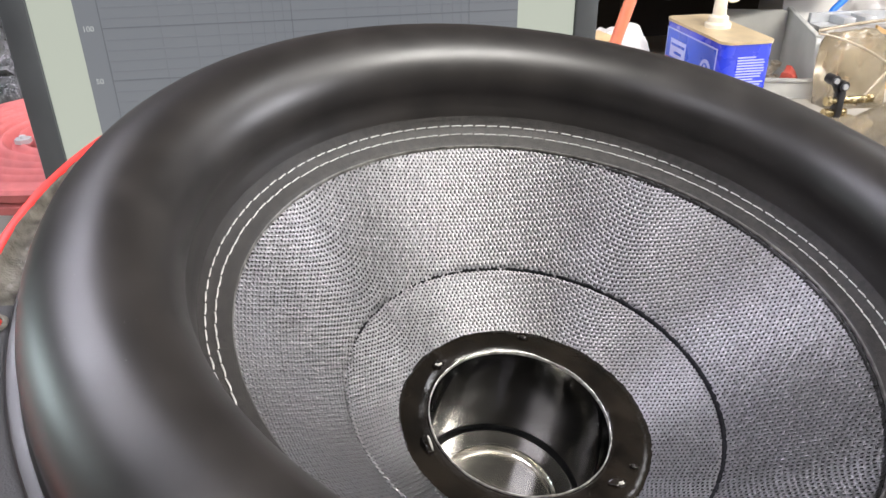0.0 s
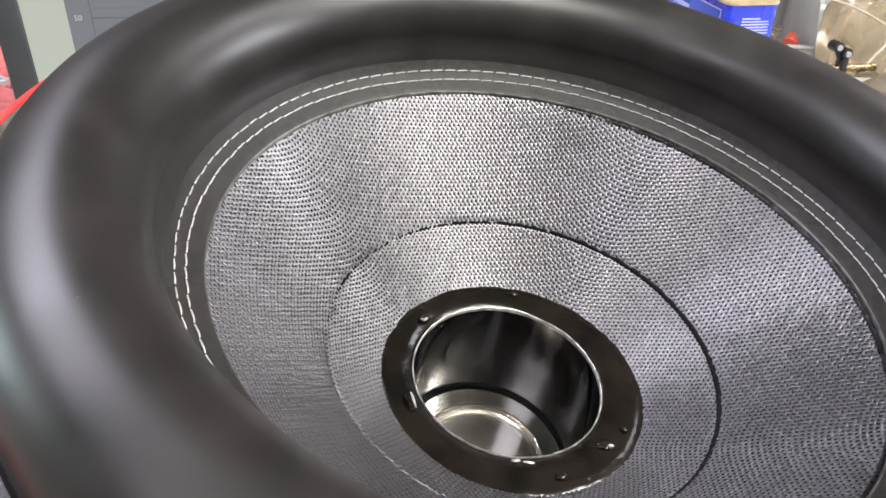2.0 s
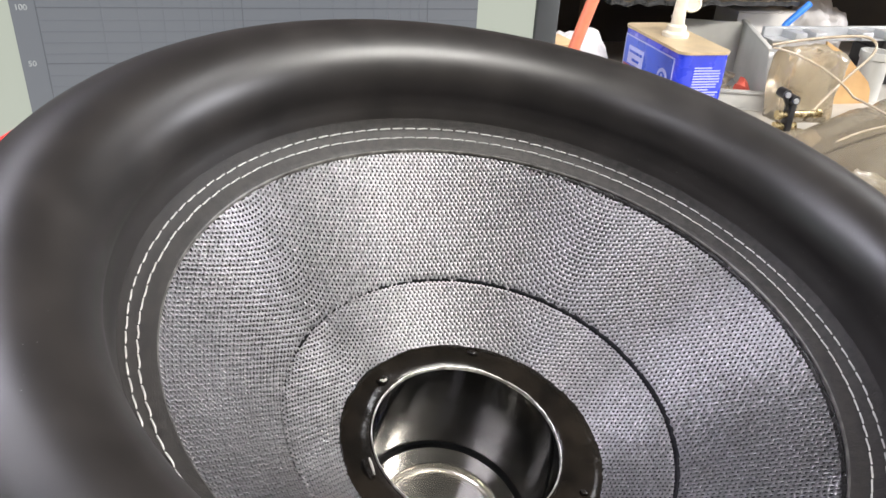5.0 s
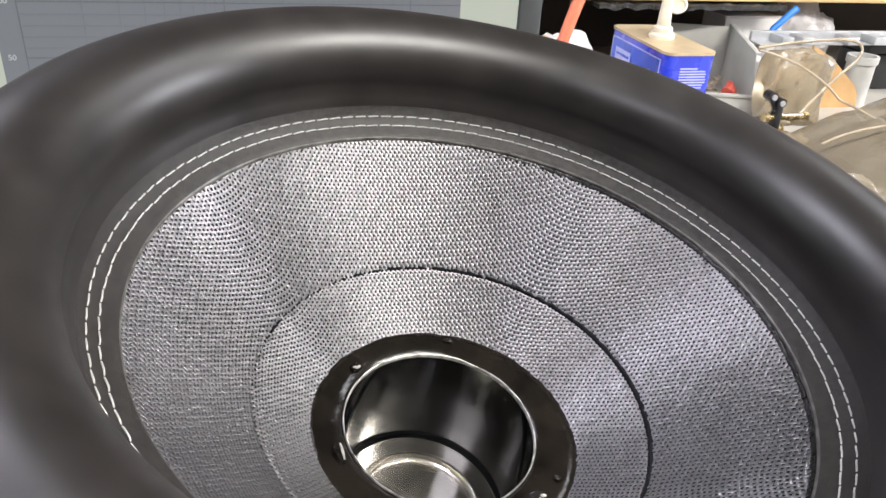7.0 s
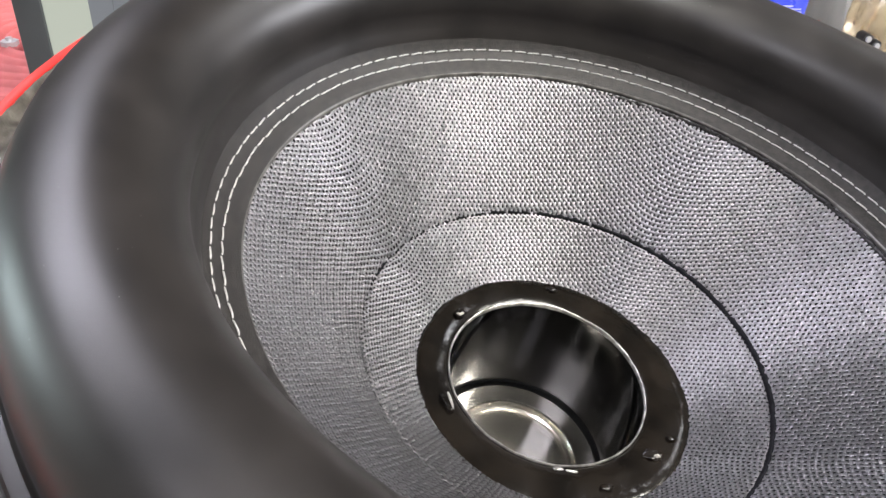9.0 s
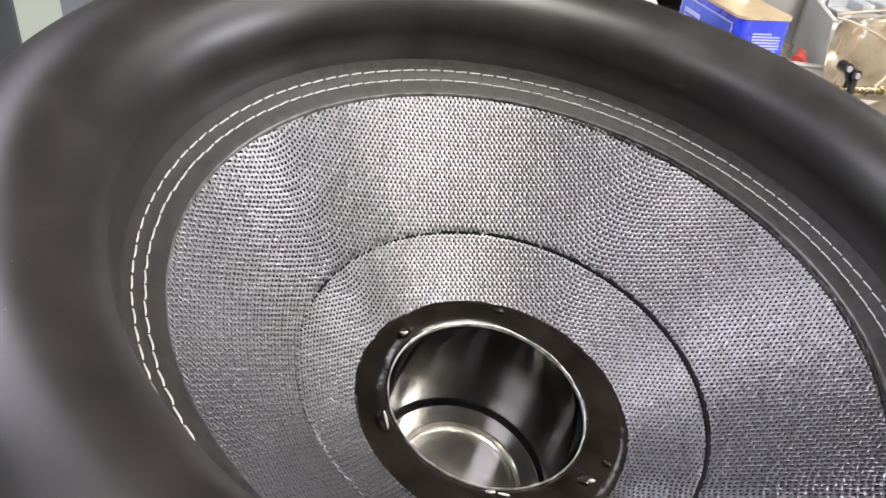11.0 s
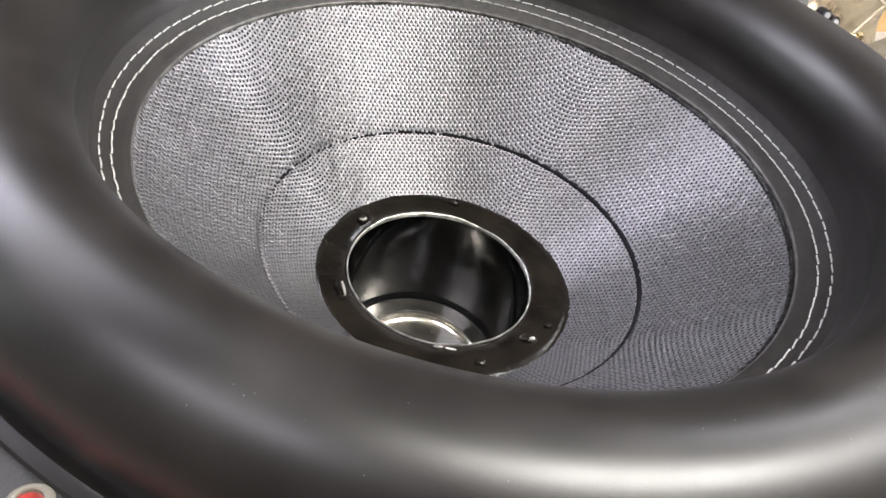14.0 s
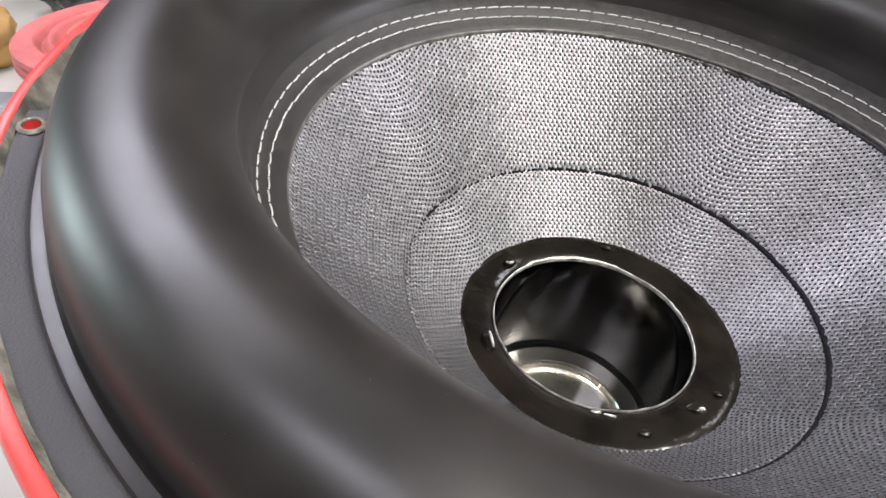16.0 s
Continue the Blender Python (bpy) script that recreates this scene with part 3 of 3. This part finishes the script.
part("border", bm, PRINT_WHITE, label, "", False)
bm = bmesh.new()
box(bm, -0.0012, CD - 0.080, CH - 0.052, 0.0, CD - 0.028, CH - 0.024)
part("brand_patch", bm, PRINT_WHITE, label, "", False)
bm = bmesh.new()
box(bm, -0.0010, 0.018, CH - 0.115, 0.0, CD - 0.014, CH - 0.055)
part("red_band", bm, PRINT_RED, label, "", False)
bm = bmesh.new()
box(bm, -0.0011, 0.018, CH - 0.0565, 0.0, CD - 0.080, CH - 0.0545)
part("pale_line", bm, PRINT_WHITE, label, "", False)
# two bars of lettering on the pale patch, one in the round mark
for y0, y1, z0, z1 in ((CD - 0.076, CD - 0.033, CH - 0.034, CH - 0.0305), (CD - 0.068, CD - 0.044, CH - 0.046, CH - 0.0425), (0.0415, 0.0465, CH - 0.053, CH - 0.039)):
    bm = bmesh.new()
    box(bm, -0.0022, y0, z0, -0.001, y1, z1)
    part("print_bar", bm, PRINT_WHITE if y1 < 0.05 else BLUE_LABEL, label, "", False)
bm = bmesh.new()
cyl(bm, (-0.0014, 0.044, CH - 0.046), (0.0, 0.044, CH - 0.046), 0.0155, 24)
part("round_mark", bm, PRINT_WHITE, label, "", False)
bm = bmesh.new()
cyl(bm, (-0.0018, 0.044, CH - 0.046), (-0.001, 0.044, CH - 0.046), 0.0100, 24)
part("round_mark", bm, BLUE_LABEL, label, "", False)
bm = bmesh.new()
rng = random.Random(3)
for i in range(36):
    z = CH - 0.020 - i * 0.0040
    w = 0.046 * (0.86 + 0.14 * rng.random()) if i % 8 else 0.028
    bm = bmesh.new()
    box(bm, 0.024, -0.0006, z, 0.024 + w, 0.0, z + 0.0020)
    part("print_line", bm, PRINT_WHITE, can, "", False)
spout = part("spout", revolve([(0.0, 0.0), (0.022, 0.0), (0.022, 0.008), (0.017, 0.012), (0.0165, 0.022), (0.0115, 0.026), (0.0095, 0.07), (0.0080, 0.098), (0.0, 0.099)], 28), SPOUT, can, "cream plastic pouring spout")
spout.location = (0.040, 0.098, CH + 0.004)
spout.scale = (0.90, 0.90, 0.72)
bm = tube([(0.021 + 0.014 * math.cos(a), 0, 0.066 + 0.014 * math.sin(a)) for a in (k * 2 * math.pi / 24 for k in range(24))], 0.0035, 8, True)
part("ring_pull", bm, SPOUT, spout)
bm = bmesh.new()
cyl(bm, (0.021, -0.0012, 0.066), (0.021, 0.0012, 0.066), 0.0125, 24)
part("cap_disc", bm, SPOUT, spout)

# ---- parts bin ----
PB = pose(0.765, 1.145, 0.0, 0, 0, -17)
pb = thing("parts_bin", "open grey plastic parts bin holding small scrap parts", "storage bin", PB)
W_, D_, H_ = 0.170, 0.25, 0.135
part("bottom", rounded(0, 0, 0, W_, D_, 0.005, 0.001), BIN, pb)
part("back_wall", rounded(0, D_ - 0.005, 0.005, W_, D_, H_, 0.001), BIN, pb)
part("front_lip", rounded(0, 0, 0.005, W_, 0.005, 0.036, 0.001), BIN, pb)
for x in (0, W_ - 0.005):
    bm = bmesh.new()
    pts = [(0.005, 0.005), (D_ - 0.005, 0.005), (D_ - 0.005, H_), (0.035, H_ - 0.016), (0.005, 0.045)]
    a = [bm.verts.new((x, y, z)) for y, z in pts]
    b = [bm.verts.new((x + 0.005, y, z)) for y, z in pts]
    bm.faces.new(a[::-1]), bm.faces.new(b)
    for k in range(5):
        bm.faces.new((a[k], a[(k + 1) % 5], b[(k + 1) % 5], b[k]))
    part("side_wall", bm, BIN, pb, "", False)
    rim = part("rim", rounded(x - 0.003, 0.0, 0.0, x + 0.008, D_ - 0.030, 0.006, 0.0015), BIN, pb)
    rim.matrix_local = pose(0, 0.034, H_ - 0.016, 4.2, 0, 0)
    rim = part("rim", rounded(x - 0.003, 0.0, 0.0, x + 0.008, 0.082, 0.006, 0.0015), BIN, pb)
    rim.matrix_local = pose(0, 0.002, 0.042, 67, 0, 0)
part("rim", rounded(-0.003, -0.005, 0.036, W_ + 0.003, 0.008, 0.042, 0.0015), BIN, pb)


def scrap(name, label, category, x, y, z, s, material, seed, flat=0.7, group=""):
    bm = bmesh.new()
    bmesh.ops.create_icosphere(bm, subdivisions=2, radius=1)
    for v in bm.verts:
        v.co *= 1 + 0.5 * noise.noise(v.co * 1.3 + Vector((seed * 3.1, 0, 0)))
    bmesh.ops.transform(bm, matrix=Matrix.Diagonal((s, s * 0.8, s * flat, 1)), verts=bm.verts)
    low = min(v.co.z for v in bm.verts)
    return thing(name, label, category, pose(x, y, z - low, 0, 0, seed * 40), group, bm, material)


def fitting(x, y, size, turn, up):
    """A small bent pipe fitting with a collar at each end, in the bin."""
    bend = bezier((-1.0 * size, 0, 0), (-0.1 * size, 0, 0), (0.2 * size, 0.1 * size, 0.1 * size), (0.3 * size, 0.2 * size, 0.9 * size), 8)
    ob = thing("metal_fitting", "small dull cream metal pipe fitting in the parts bin", "fitting", PB @ pose(x, y, 0.005 + size * 0.5, up, 0, turn), "fittings in the bin")
    part("bend", tube(bend, size * 0.32, 10), SCRAP, ob)
    for a, b in ((bend[0], bend[1]), (bend[-1], bend[-2])):
        a, b = Vector(a), Vector(b)
        bm = bmesh.new()
        cyl(bm, a, a + (b - a).normalized() * size * 0.3, size * 0.45, 12)
        part("collar", bm, SCRAP, ob)
    return ob


at = PB @ Vector((0.130, 0.045, 0.005))
scrap("plastic_piece", "red plastic piece lying in the parts bin", "plastic piece", at.x, at.y, at.z, 0.021, REDCAP, 1, 1.2)
for i, (x, y, size) in enumerate(((0.092, 0.045, 0.020), (0.060, 0.050, 0.024), (0.100, 0.090, 0.022), (0.055, 0.100, 0.025), (0.120, 0.140, 0.026), (0.045, 0.165, 0.026), (0.085, 0.180, 0.024), (0.030, 0.045, 0.020))):
    fitting(x, y, size, 40 + 77 * i, (0, 12, -10)[i % 3])

# ---- shelf and back of the bench ----
shelf = thing("wooden_shelf", "pale wooden shelf board over the back of the bench", "shelf")
part("board", rounded(0.10, 1.30, 0.197, 2.6, 1.70, 0.229, 0.003), WOOD, shelf, "pale wooden board with a plain front edge")
for x in (0.12, 2.55):
    part("support", rounded(x, 1.34, 0.0, x + 0.025, 1.69, 0.197, 0.002), DARKWALL, shelf)

bm = bmesh.new()
bmesh.ops.create_grid(bm, x_segments=60, y_segments=20, size=1)
for v in bm.verts:
    x, y = v.co.x, v.co.y
    v.co = Vector((0.86 + 0.23 * x, 1.45 + 0.17 * y, 0.182 + 0.006 * noise.noise((x * 9, y * 9, 0)) + 0.004 * noise.noise((x * 30, y * 20, 4))))
g = bmesh.ops.extrude_face_region(bm, geom=list(bm.faces))
bmesh.ops.translate(bm, vec=(0, 0, 0.010), verts=[e for e in g["geom"] if isinstance(e, bmesh.types.BMVert)])
bmesh.ops.recalc_face_normals(bm, faces=bm.faces)
panel = thing("wrapped_panel", "dark panel in shiny bubble wrap under the shelf", "panel", None, "", bm, BUBBLE)
for x in (0.66, 1.05):
    part("bracket", rounded(x, 1.50, 0.0, x + 0.02, 1.52, 0.176, 0.002), DARKWALL, panel)

paper = thing("paper_stack", "flat white paper stack lying on the shelf", "paper", pose(1.20, 1.31, 0.229))
for k in range(3):
    part("sheet", rounded(0.004 * k, 0.003 * k, 0.008 * k, 0.45 + 0.004 * k, 0.3, 0.008 * k + 0.0075, 0.001), PALECLOTH, paper)

white_box = thing("white_carton", "small off-white carton behind the parts bin", "carton", pose(0.995, 1.36, 0.0))
part("carton_body", rounded(0, 0, 0, 0.16, 0.10, 0.150, 0.002), PAINT, white_box)
part("flap", rounded(0.0, 0.0, 0.1502, 0.16, 0.1, 0.154, 0.001), PAINT, white_box)


def bag_sheet(label, centre, size, turn, seed, height):
    """A loose plastic bag lying on the bench: a closed skin with long soft folds, thin towards its edge."""
    bm = bmesh.new()
    n = 72
    grid = {}
    for i in range(n + 1):
        for j in range(n + 1):
            u, v = 2 * i / n - 1, 2 * j / n - 1
            wx, wy = u + 0.35 * noise.noise((u * 1.5, v * 1.5, seed)), v + 0.35 * noise.noise((u * 1.5, v * 1.5, seed + 9))
            fold = 1 - 2.0 * abs(noise.noise((wx * 1.4, wy * 3.6, seed + 3)))
            small = 1 - 2.0 * abs(noise.noise((wx * 4.5, wy * 7.5, seed + 5)))
            edge = max(0.0, 1 - max(abs(u), abs(v)) ** 4)
            z = edge * height * (0.55 + 0.40 * fold + 0.14 * small)
            k = 1 + 0.10 * noise.noise((u * 2, v * 2, seed + 20))
            grid[i, j] = bm.verts.new((u * size[0] * k, v * size[1] * k, max(z, 0.0) + 0.002))
    for i in range(n):
        for j in range(n):
            bm.faces.new((grid[i, j], grid[i + 1, j], grid[i + 1, j + 1], grid[i, j + 1]))
    g = bmesh.ops.extrude_face_region(bm, geom=list(bm.faces))
    for v in [e for e in g["geom"] if isinstance(e, bmesh.types.BMVert)]:
        v.co.z = 0.0
    bmesh.ops.recalc_face_normals(bm, faces=bm.faces)
    return thing("plastic_bag", label, "plastic bag", pose(centre[0], centre[1], centre[2], 0, 0, turn), "", bm, BAG)


def crumple(name, label, category, centre, size, material, seed, rough=0.35, detail=5, group="", square=0.0):
    """A loose crumpled sheet or bag resting on the bench: an uneven closed heap with sharp folds."""
    bm = bmesh.new()
    bmesh.ops.create_icosphere(bm, subdivisions=detail, radius=1)
    sd = Vector((seed * 7.3, seed * 1.7, 0))
    for v in bm.verts:
        n = v.co.normalized()
        k = 1 + rough * noise.noise(n * 1.4 + sd)
        k += rough * 0.55 * (1 - 2 * abs(noise.noise(n * 2.6 + sd))) * 0.6
        k += rough * 0.35 * (1 - 2 * abs(noise.noise(n * 6.0 + sd))) * 0.5
        k += rough * 0.10 * noise.noise(n * 15 + sd)
        # a square share pulls the heap towards a box with soft corners
        k *= 1 + square * (1 / (abs(n.x) ** 6 + abs(n.y) ** 6 + abs(n.z) ** 6) ** (1 / 6) - 1)
        v.co = n * k
        v.co.x, v.co.y, v.co.z = v.co.x * size[0], v.co.y * size[1], max(v.co.z, -0.75) * size[2]
    low = min(v.co.z for v in bm.verts)
    return thing(name, label, category, pose(centre[0], centre[1], centre[2] - low), group, bm, material)


bag_sheet("large crumpled cloudy beige plastic bag on the bench", (1.15, 0.74, 0.0), (0.27, 0.29, 0), 25, 1.3, 0.085)
bag_sheet("crumpled cloudy beige plastic bag beside brass fittings", (0.74, 0.62, 0.0), (0.13, 0.14, 0), -20, 4.1, 0.05)
crumple("plastic_bag", "upright cloudy plastic bag behind brass fittings", "plastic bag", (0.980, 1.055, 0.0), (0.064, 0.036, 0.080), BAG, 5, 0.20, 5, "", 0.85)
crumple("crumpled_paper", "pale crumpled paper wrap beside the blue tin", "paper", (0.425, 0.97, 0.0), (0.072, 0.07, 0.115), PALECLOTH, 4, 0.22, 4)
crumple("crumpled_paper", "white crumpled paper under the shelf", "paper", (1.22, 1.40, 0.0), (0.09, 0.05, 0.098), PALECLOTH, 6, 0.4)
carton = thing("tan_carton", "tan cardboard carton behind the monitor", "carton", pose(0.22, 0.83, 0.0, 0, 0, 8))
part("carton_body", rounded(0, 0, 0, 0.16, 0.12, 0.205, 0.002), TAN, carton)
part("flap", rounded(0.0, -0.012, 0.2055, 0.16, 0.06, 0.209, 0.001), TAN, carton)
def board(outline, depth):
    """A flat board with the given outline in x and z."""
    bm = bmesh.new()
    a = [bm.verts.new((x, 0, z)) for x, z in outline]
    b = [bm.verts.new((x, depth, z)) for x, z in outline]
    bm.faces.new(a), bm.faces.new(b[::-1])
    for k in range(len(a)):
        j = (k + 1) % len(a)
        bm.faces.new((a[k], b[k], b[j], a[j]))
    bmesh.ops.recalc_face_normals(bm, faces=bm.faces)
    return bm


slabby = thing("brown_carton", "leaning brown cardboard piece behind plastic bags", "cardboard", pose(1.095, 1.13, 0.0, -14, 0, 0))
part("board", board([(0, 0), (0.125, 0), (0.125, 0.040), (0.05, 0.108), (0, 0.135)], 0.006), BROWN, slabby)

# orange-red hose rising behind the monitor
pts = bezier((0.27, 0.70, 0.006), (0.285, 0.72, 0.11), (0.318, 0.745, 0.21), (0.392, 0.755, 0.415), 24)
thing("rubber_hose", "orange-red rubber hose standing behind the monitor", "hose", None, "", tube(pts, 0.0085, 14), ORANGE)

# notched aluminium rail on two feet
rail = thing("notched_rail", "grey notched aluminium rail above the bench", "rail")
part("bar", rounded(0.985, 1.235, 0.126, 1.75, 1.245, 0.146, 0.001), ALU, rail)
part("web", rounded(0.985, 1.20, 0.122, 1.75, 1.245, 0.126, 0.001), ALU, rail)
for x in (1.03, 1.08, 1.20, 1.27, 1.40, 1.47, 1.60):
    part("tooth", rounded(x, 1.185, 0.1262, x + 0.028, 1.234, 0.143, 0.001), ALU, rail)
for x in (1.0, 1.7):
    part("foot", rounded(x, 1.22, 0.0, x + 0.02, 1.24, 0.122, 0.001), ALU, rail)

pen = thing("screwdriver", "bright blue plastic screwdriver leaning on the rail", "tool", None, "", tube([(1.02, 1.262, 0.0), (1.035, 1.264, 0.09), (1.06, 1.267, 0.145), (1.11, 1.270, 0.19)], 0.0075, 12), BLUEPLASTIC)

pipe = thing("white_pipe", "short grey-white plastic pipe standing on the bench", "pipe", pose(1.232, 1.165, 0.0) @ Matrix.Scale(0.92, 4))
part("pipe_wall", revolve([(0.030, 0.0), (0.033, 0.0), (0.033, 0.118), (0.030, 0.118), (0.030, 0.0)], 32), BIN, pipe)
part("collar", revolve([(0.0331, 0.100), (0.037, 0.101), (0.037, 0.118), (0.0331, 0.118)], 32), BIN, pipe)
tool = thing("dark_tool_case", "dark grey tool case under the shelf", "case", pose(1.33, 1.26, 0.0))
part("case_body", rounded(0, 0, 0, 0.32, 0.10, 0.085, 0.006), BLACKPLASTIC, tool)
part("case_lid", rounded(0, 0, 0.086, 0.32, 0.10, 0.112, 0.006), BLACKPLASTIC, tool)

# clear tubing looping over the bags
loop = bezier((0.816, 0.97, 0.173), (0.87, 0.97, 0.182), (0.95, 0.97, 0.189), (1.0, 0.97, 0.188), 16)
loop += bezier((1.0, 0.97, 0.188), (1.045, 0.965, 0.186), (1.05, 0.96, 0.165), (1.008, 0.95, 0.140), 14)[1:]
loop += bezier((1.008, 0.95, 0.140), (0.97, 0.94, 0.115), (0.93, 0.93, 0.085), (0.885, 0.915, 0.045), 14)[1:]
thing("plastic_tubing", "loop of milky plastic tubing over bags", "tubing", None, "", tube(loop, 0.0028, 10), TUBING)
loop = bezier((0.820, 0.972, 0.168), (0.87, 0.96, 0.162), (0.94, 0.93, 0.13), (0.965, 0.90, 0.092), 20) + bezier((0.965, 0.90, 0.092), (0.985, 0.87, 0.085), (1.00, 0.82, 0.075), (0.99, 0.74, 0.064), 14)[1:]
thing("plastic_tubing", "loop of milky plastic tubing over bags", "tubing", None, "", tube(loop, 0.0022, 10), TUBING)
loop = bezier((0.83, 0.76, 0.062), (0.88, 0.76, 0.086), (0.94, 0.76, 0.094), (1.08, 0.77, 0.092), 18)
thing("plastic_tubing", "thin milky plastic tube lying on a bag", "tubing", None, "", tube(loop, 0.0018, 8), TUBING)

# brass fittings in a black clamp
clamp = thing("brass_fitting", "pair of brass screws in a black plastic clamp", "fitting", pose(0.838, 0.91, 0.026) @ Matrix.Scale(0.86, 4))
bm = bmesh.new()
for z in (0.038, 0.012):
    cyl(bm, (-0.022, 0, z), (-0.012, 0, z), 0.0100, 16)
    cyl(bm, (-0.012, 0, z), (0.070 if z > 0.02 else 0.03, 0, z), 0.0080, 16)
part("screw", bm, BRASS, clamp, "bright brass screws")
bm = bmesh.new()
cyl(bm, (0.076, 0, 0.038), (0.086, 0, 0.038), 0.0095, 6)
cyl(bm, (0.070, 0, 0.038), (0.076, 0, 0.038), 0.005, 10)
part("nut", bm, BRASS, clamp)
part("clamp_body", rounded(0.0, -0.012, -0.004, 0.014, 0.012, 0.062, 0.003), BLACKPLASTIC, clamp, "black plastic clamp")
for x, z in ((-0.018, 0.086), (0.006, 0.072)):
    bm = bmesh.new()
    cyl(bm, (x, -0.012, z), (x, 0.012, z), 0.011, 18)
    part("knob", bm, BLACKPLASTIC, clamp)
    bm = bmesh.new()
    cyl(bm, (x, -0.016, z), (x, -0.012, z), 0.006, 14)
    part("knob_face", bm, ALU, clamp)
bm = bmesh.new()
cyl(bm, (-0.018, 0, 0.086), (0.007, 0, 0.045), 0.005, 10)
part("link", bm, BLACKPLASTIC, clamp)
scrap("plastic_piece", "small blue plastic piece between plastic bags", "plastic piece", 0.80, 0.83, 0.0, 0.022, BLUEPLASTIC, 3, 0.9)
crumple("plastic_bag", "small crumpled cloudy bag under brass fittings", "plastic bag", (0.84, 0.905, 0.0), (0.055, 0.05, 0.016), BAG, 9, 0.25, 4)

# ---- red corrugated suspension discs on a grey box ----
crate = thing("grey_carton", "grey box under red corrugated discs", "carton", pose(-0.58, 0.66, 0.0))
part("carton_body", rounded(0, 0, 0, 0.33, 0.30, 0.078, 0.003), ALU, crate)
part("lid", rounded(-0.003, -0.003, 0.0785, 0.333, 0.303, 0.100, 0.003), ALU, crate)
DISC = (-0.425, 0.812)
for k in range(2):
    zk = 0.1002 + 0.016 * k
    disc = thing("suspension_disc", "round pink-red corrugated cloth loudspeaker suspension disc", "loudspeaker part", pose(*DISC, zk), "stacked red discs")
    prof = [(0.219, 0.0), (0.222, 0.003), (0.222, 0.011), (0.217, 0.0150), (0.196, 0.0150)]
    r = 0.194
    while r > 0.06:
        prof.append((r, 0.0105 + 0.0055 * math.cos((r - 0.194) * 2 * math.pi / 0.0215)))
        r -= 0.0024
    prof += [(0.055, 0.0125), (0.050, 0.0125), (0.050, 0.0)]
    part("corrugated_cloth", revolve(prof, 120), PINK, disc)
bolt = thing("steel_bolt", "shiny steel bolt head resting on a red disc", "bolt", pose(-0.497, 0.771, 0.1305))
bm = bmesh.new()
cyl(bm, (0, 0, 0), (0, 0, 0.006), 0.011, 6)
part("head", bm, ALU, bolt)
bm = bmesh.new()
cyl(bm, (0, 0, 0.006), (0, 0, 0.010), 0.004, 12)
part("shank", bm, ALU, bolt)

# clutter past the discs
crumple("plastic_bag", "crumpled tan plastic bag beside red discs", "plastic bag", (-0.86, 1.02, 0.0), (0.075, 0.09, 0.055), BROWN, 11, 0.3, 4)
crumple("plastic_bag", "grey crumpled plastic bag at the back of the bench", "plastic bag", (-0.72, 1.36, 0.0), (0.14, 0.12, 0.10), BUBBLE, 12, 0.35, 4)
tray = thing("metal_tray", "grey metal tray on the bench", "tray", pose(-0.95, 0.60, 0.0))
part("tray_floor", rounded(0, 0, 0, 0.28, 0.22, 0.004, 0.001), ALU, tray)
for b in ((0, 0, 0.004, 0.28, 0.004, 0.03), (0, 0.216, 0.004, 0.28, 0.22, 0.03), (0, 0.004, 0.004, 0.004, 0.216, 0.03), (0.276, 0.004, 0.004, 0.28, 0.216, 0.03)):
    part("tray_wall", rounded(*b, 0.001), ALU, tray)
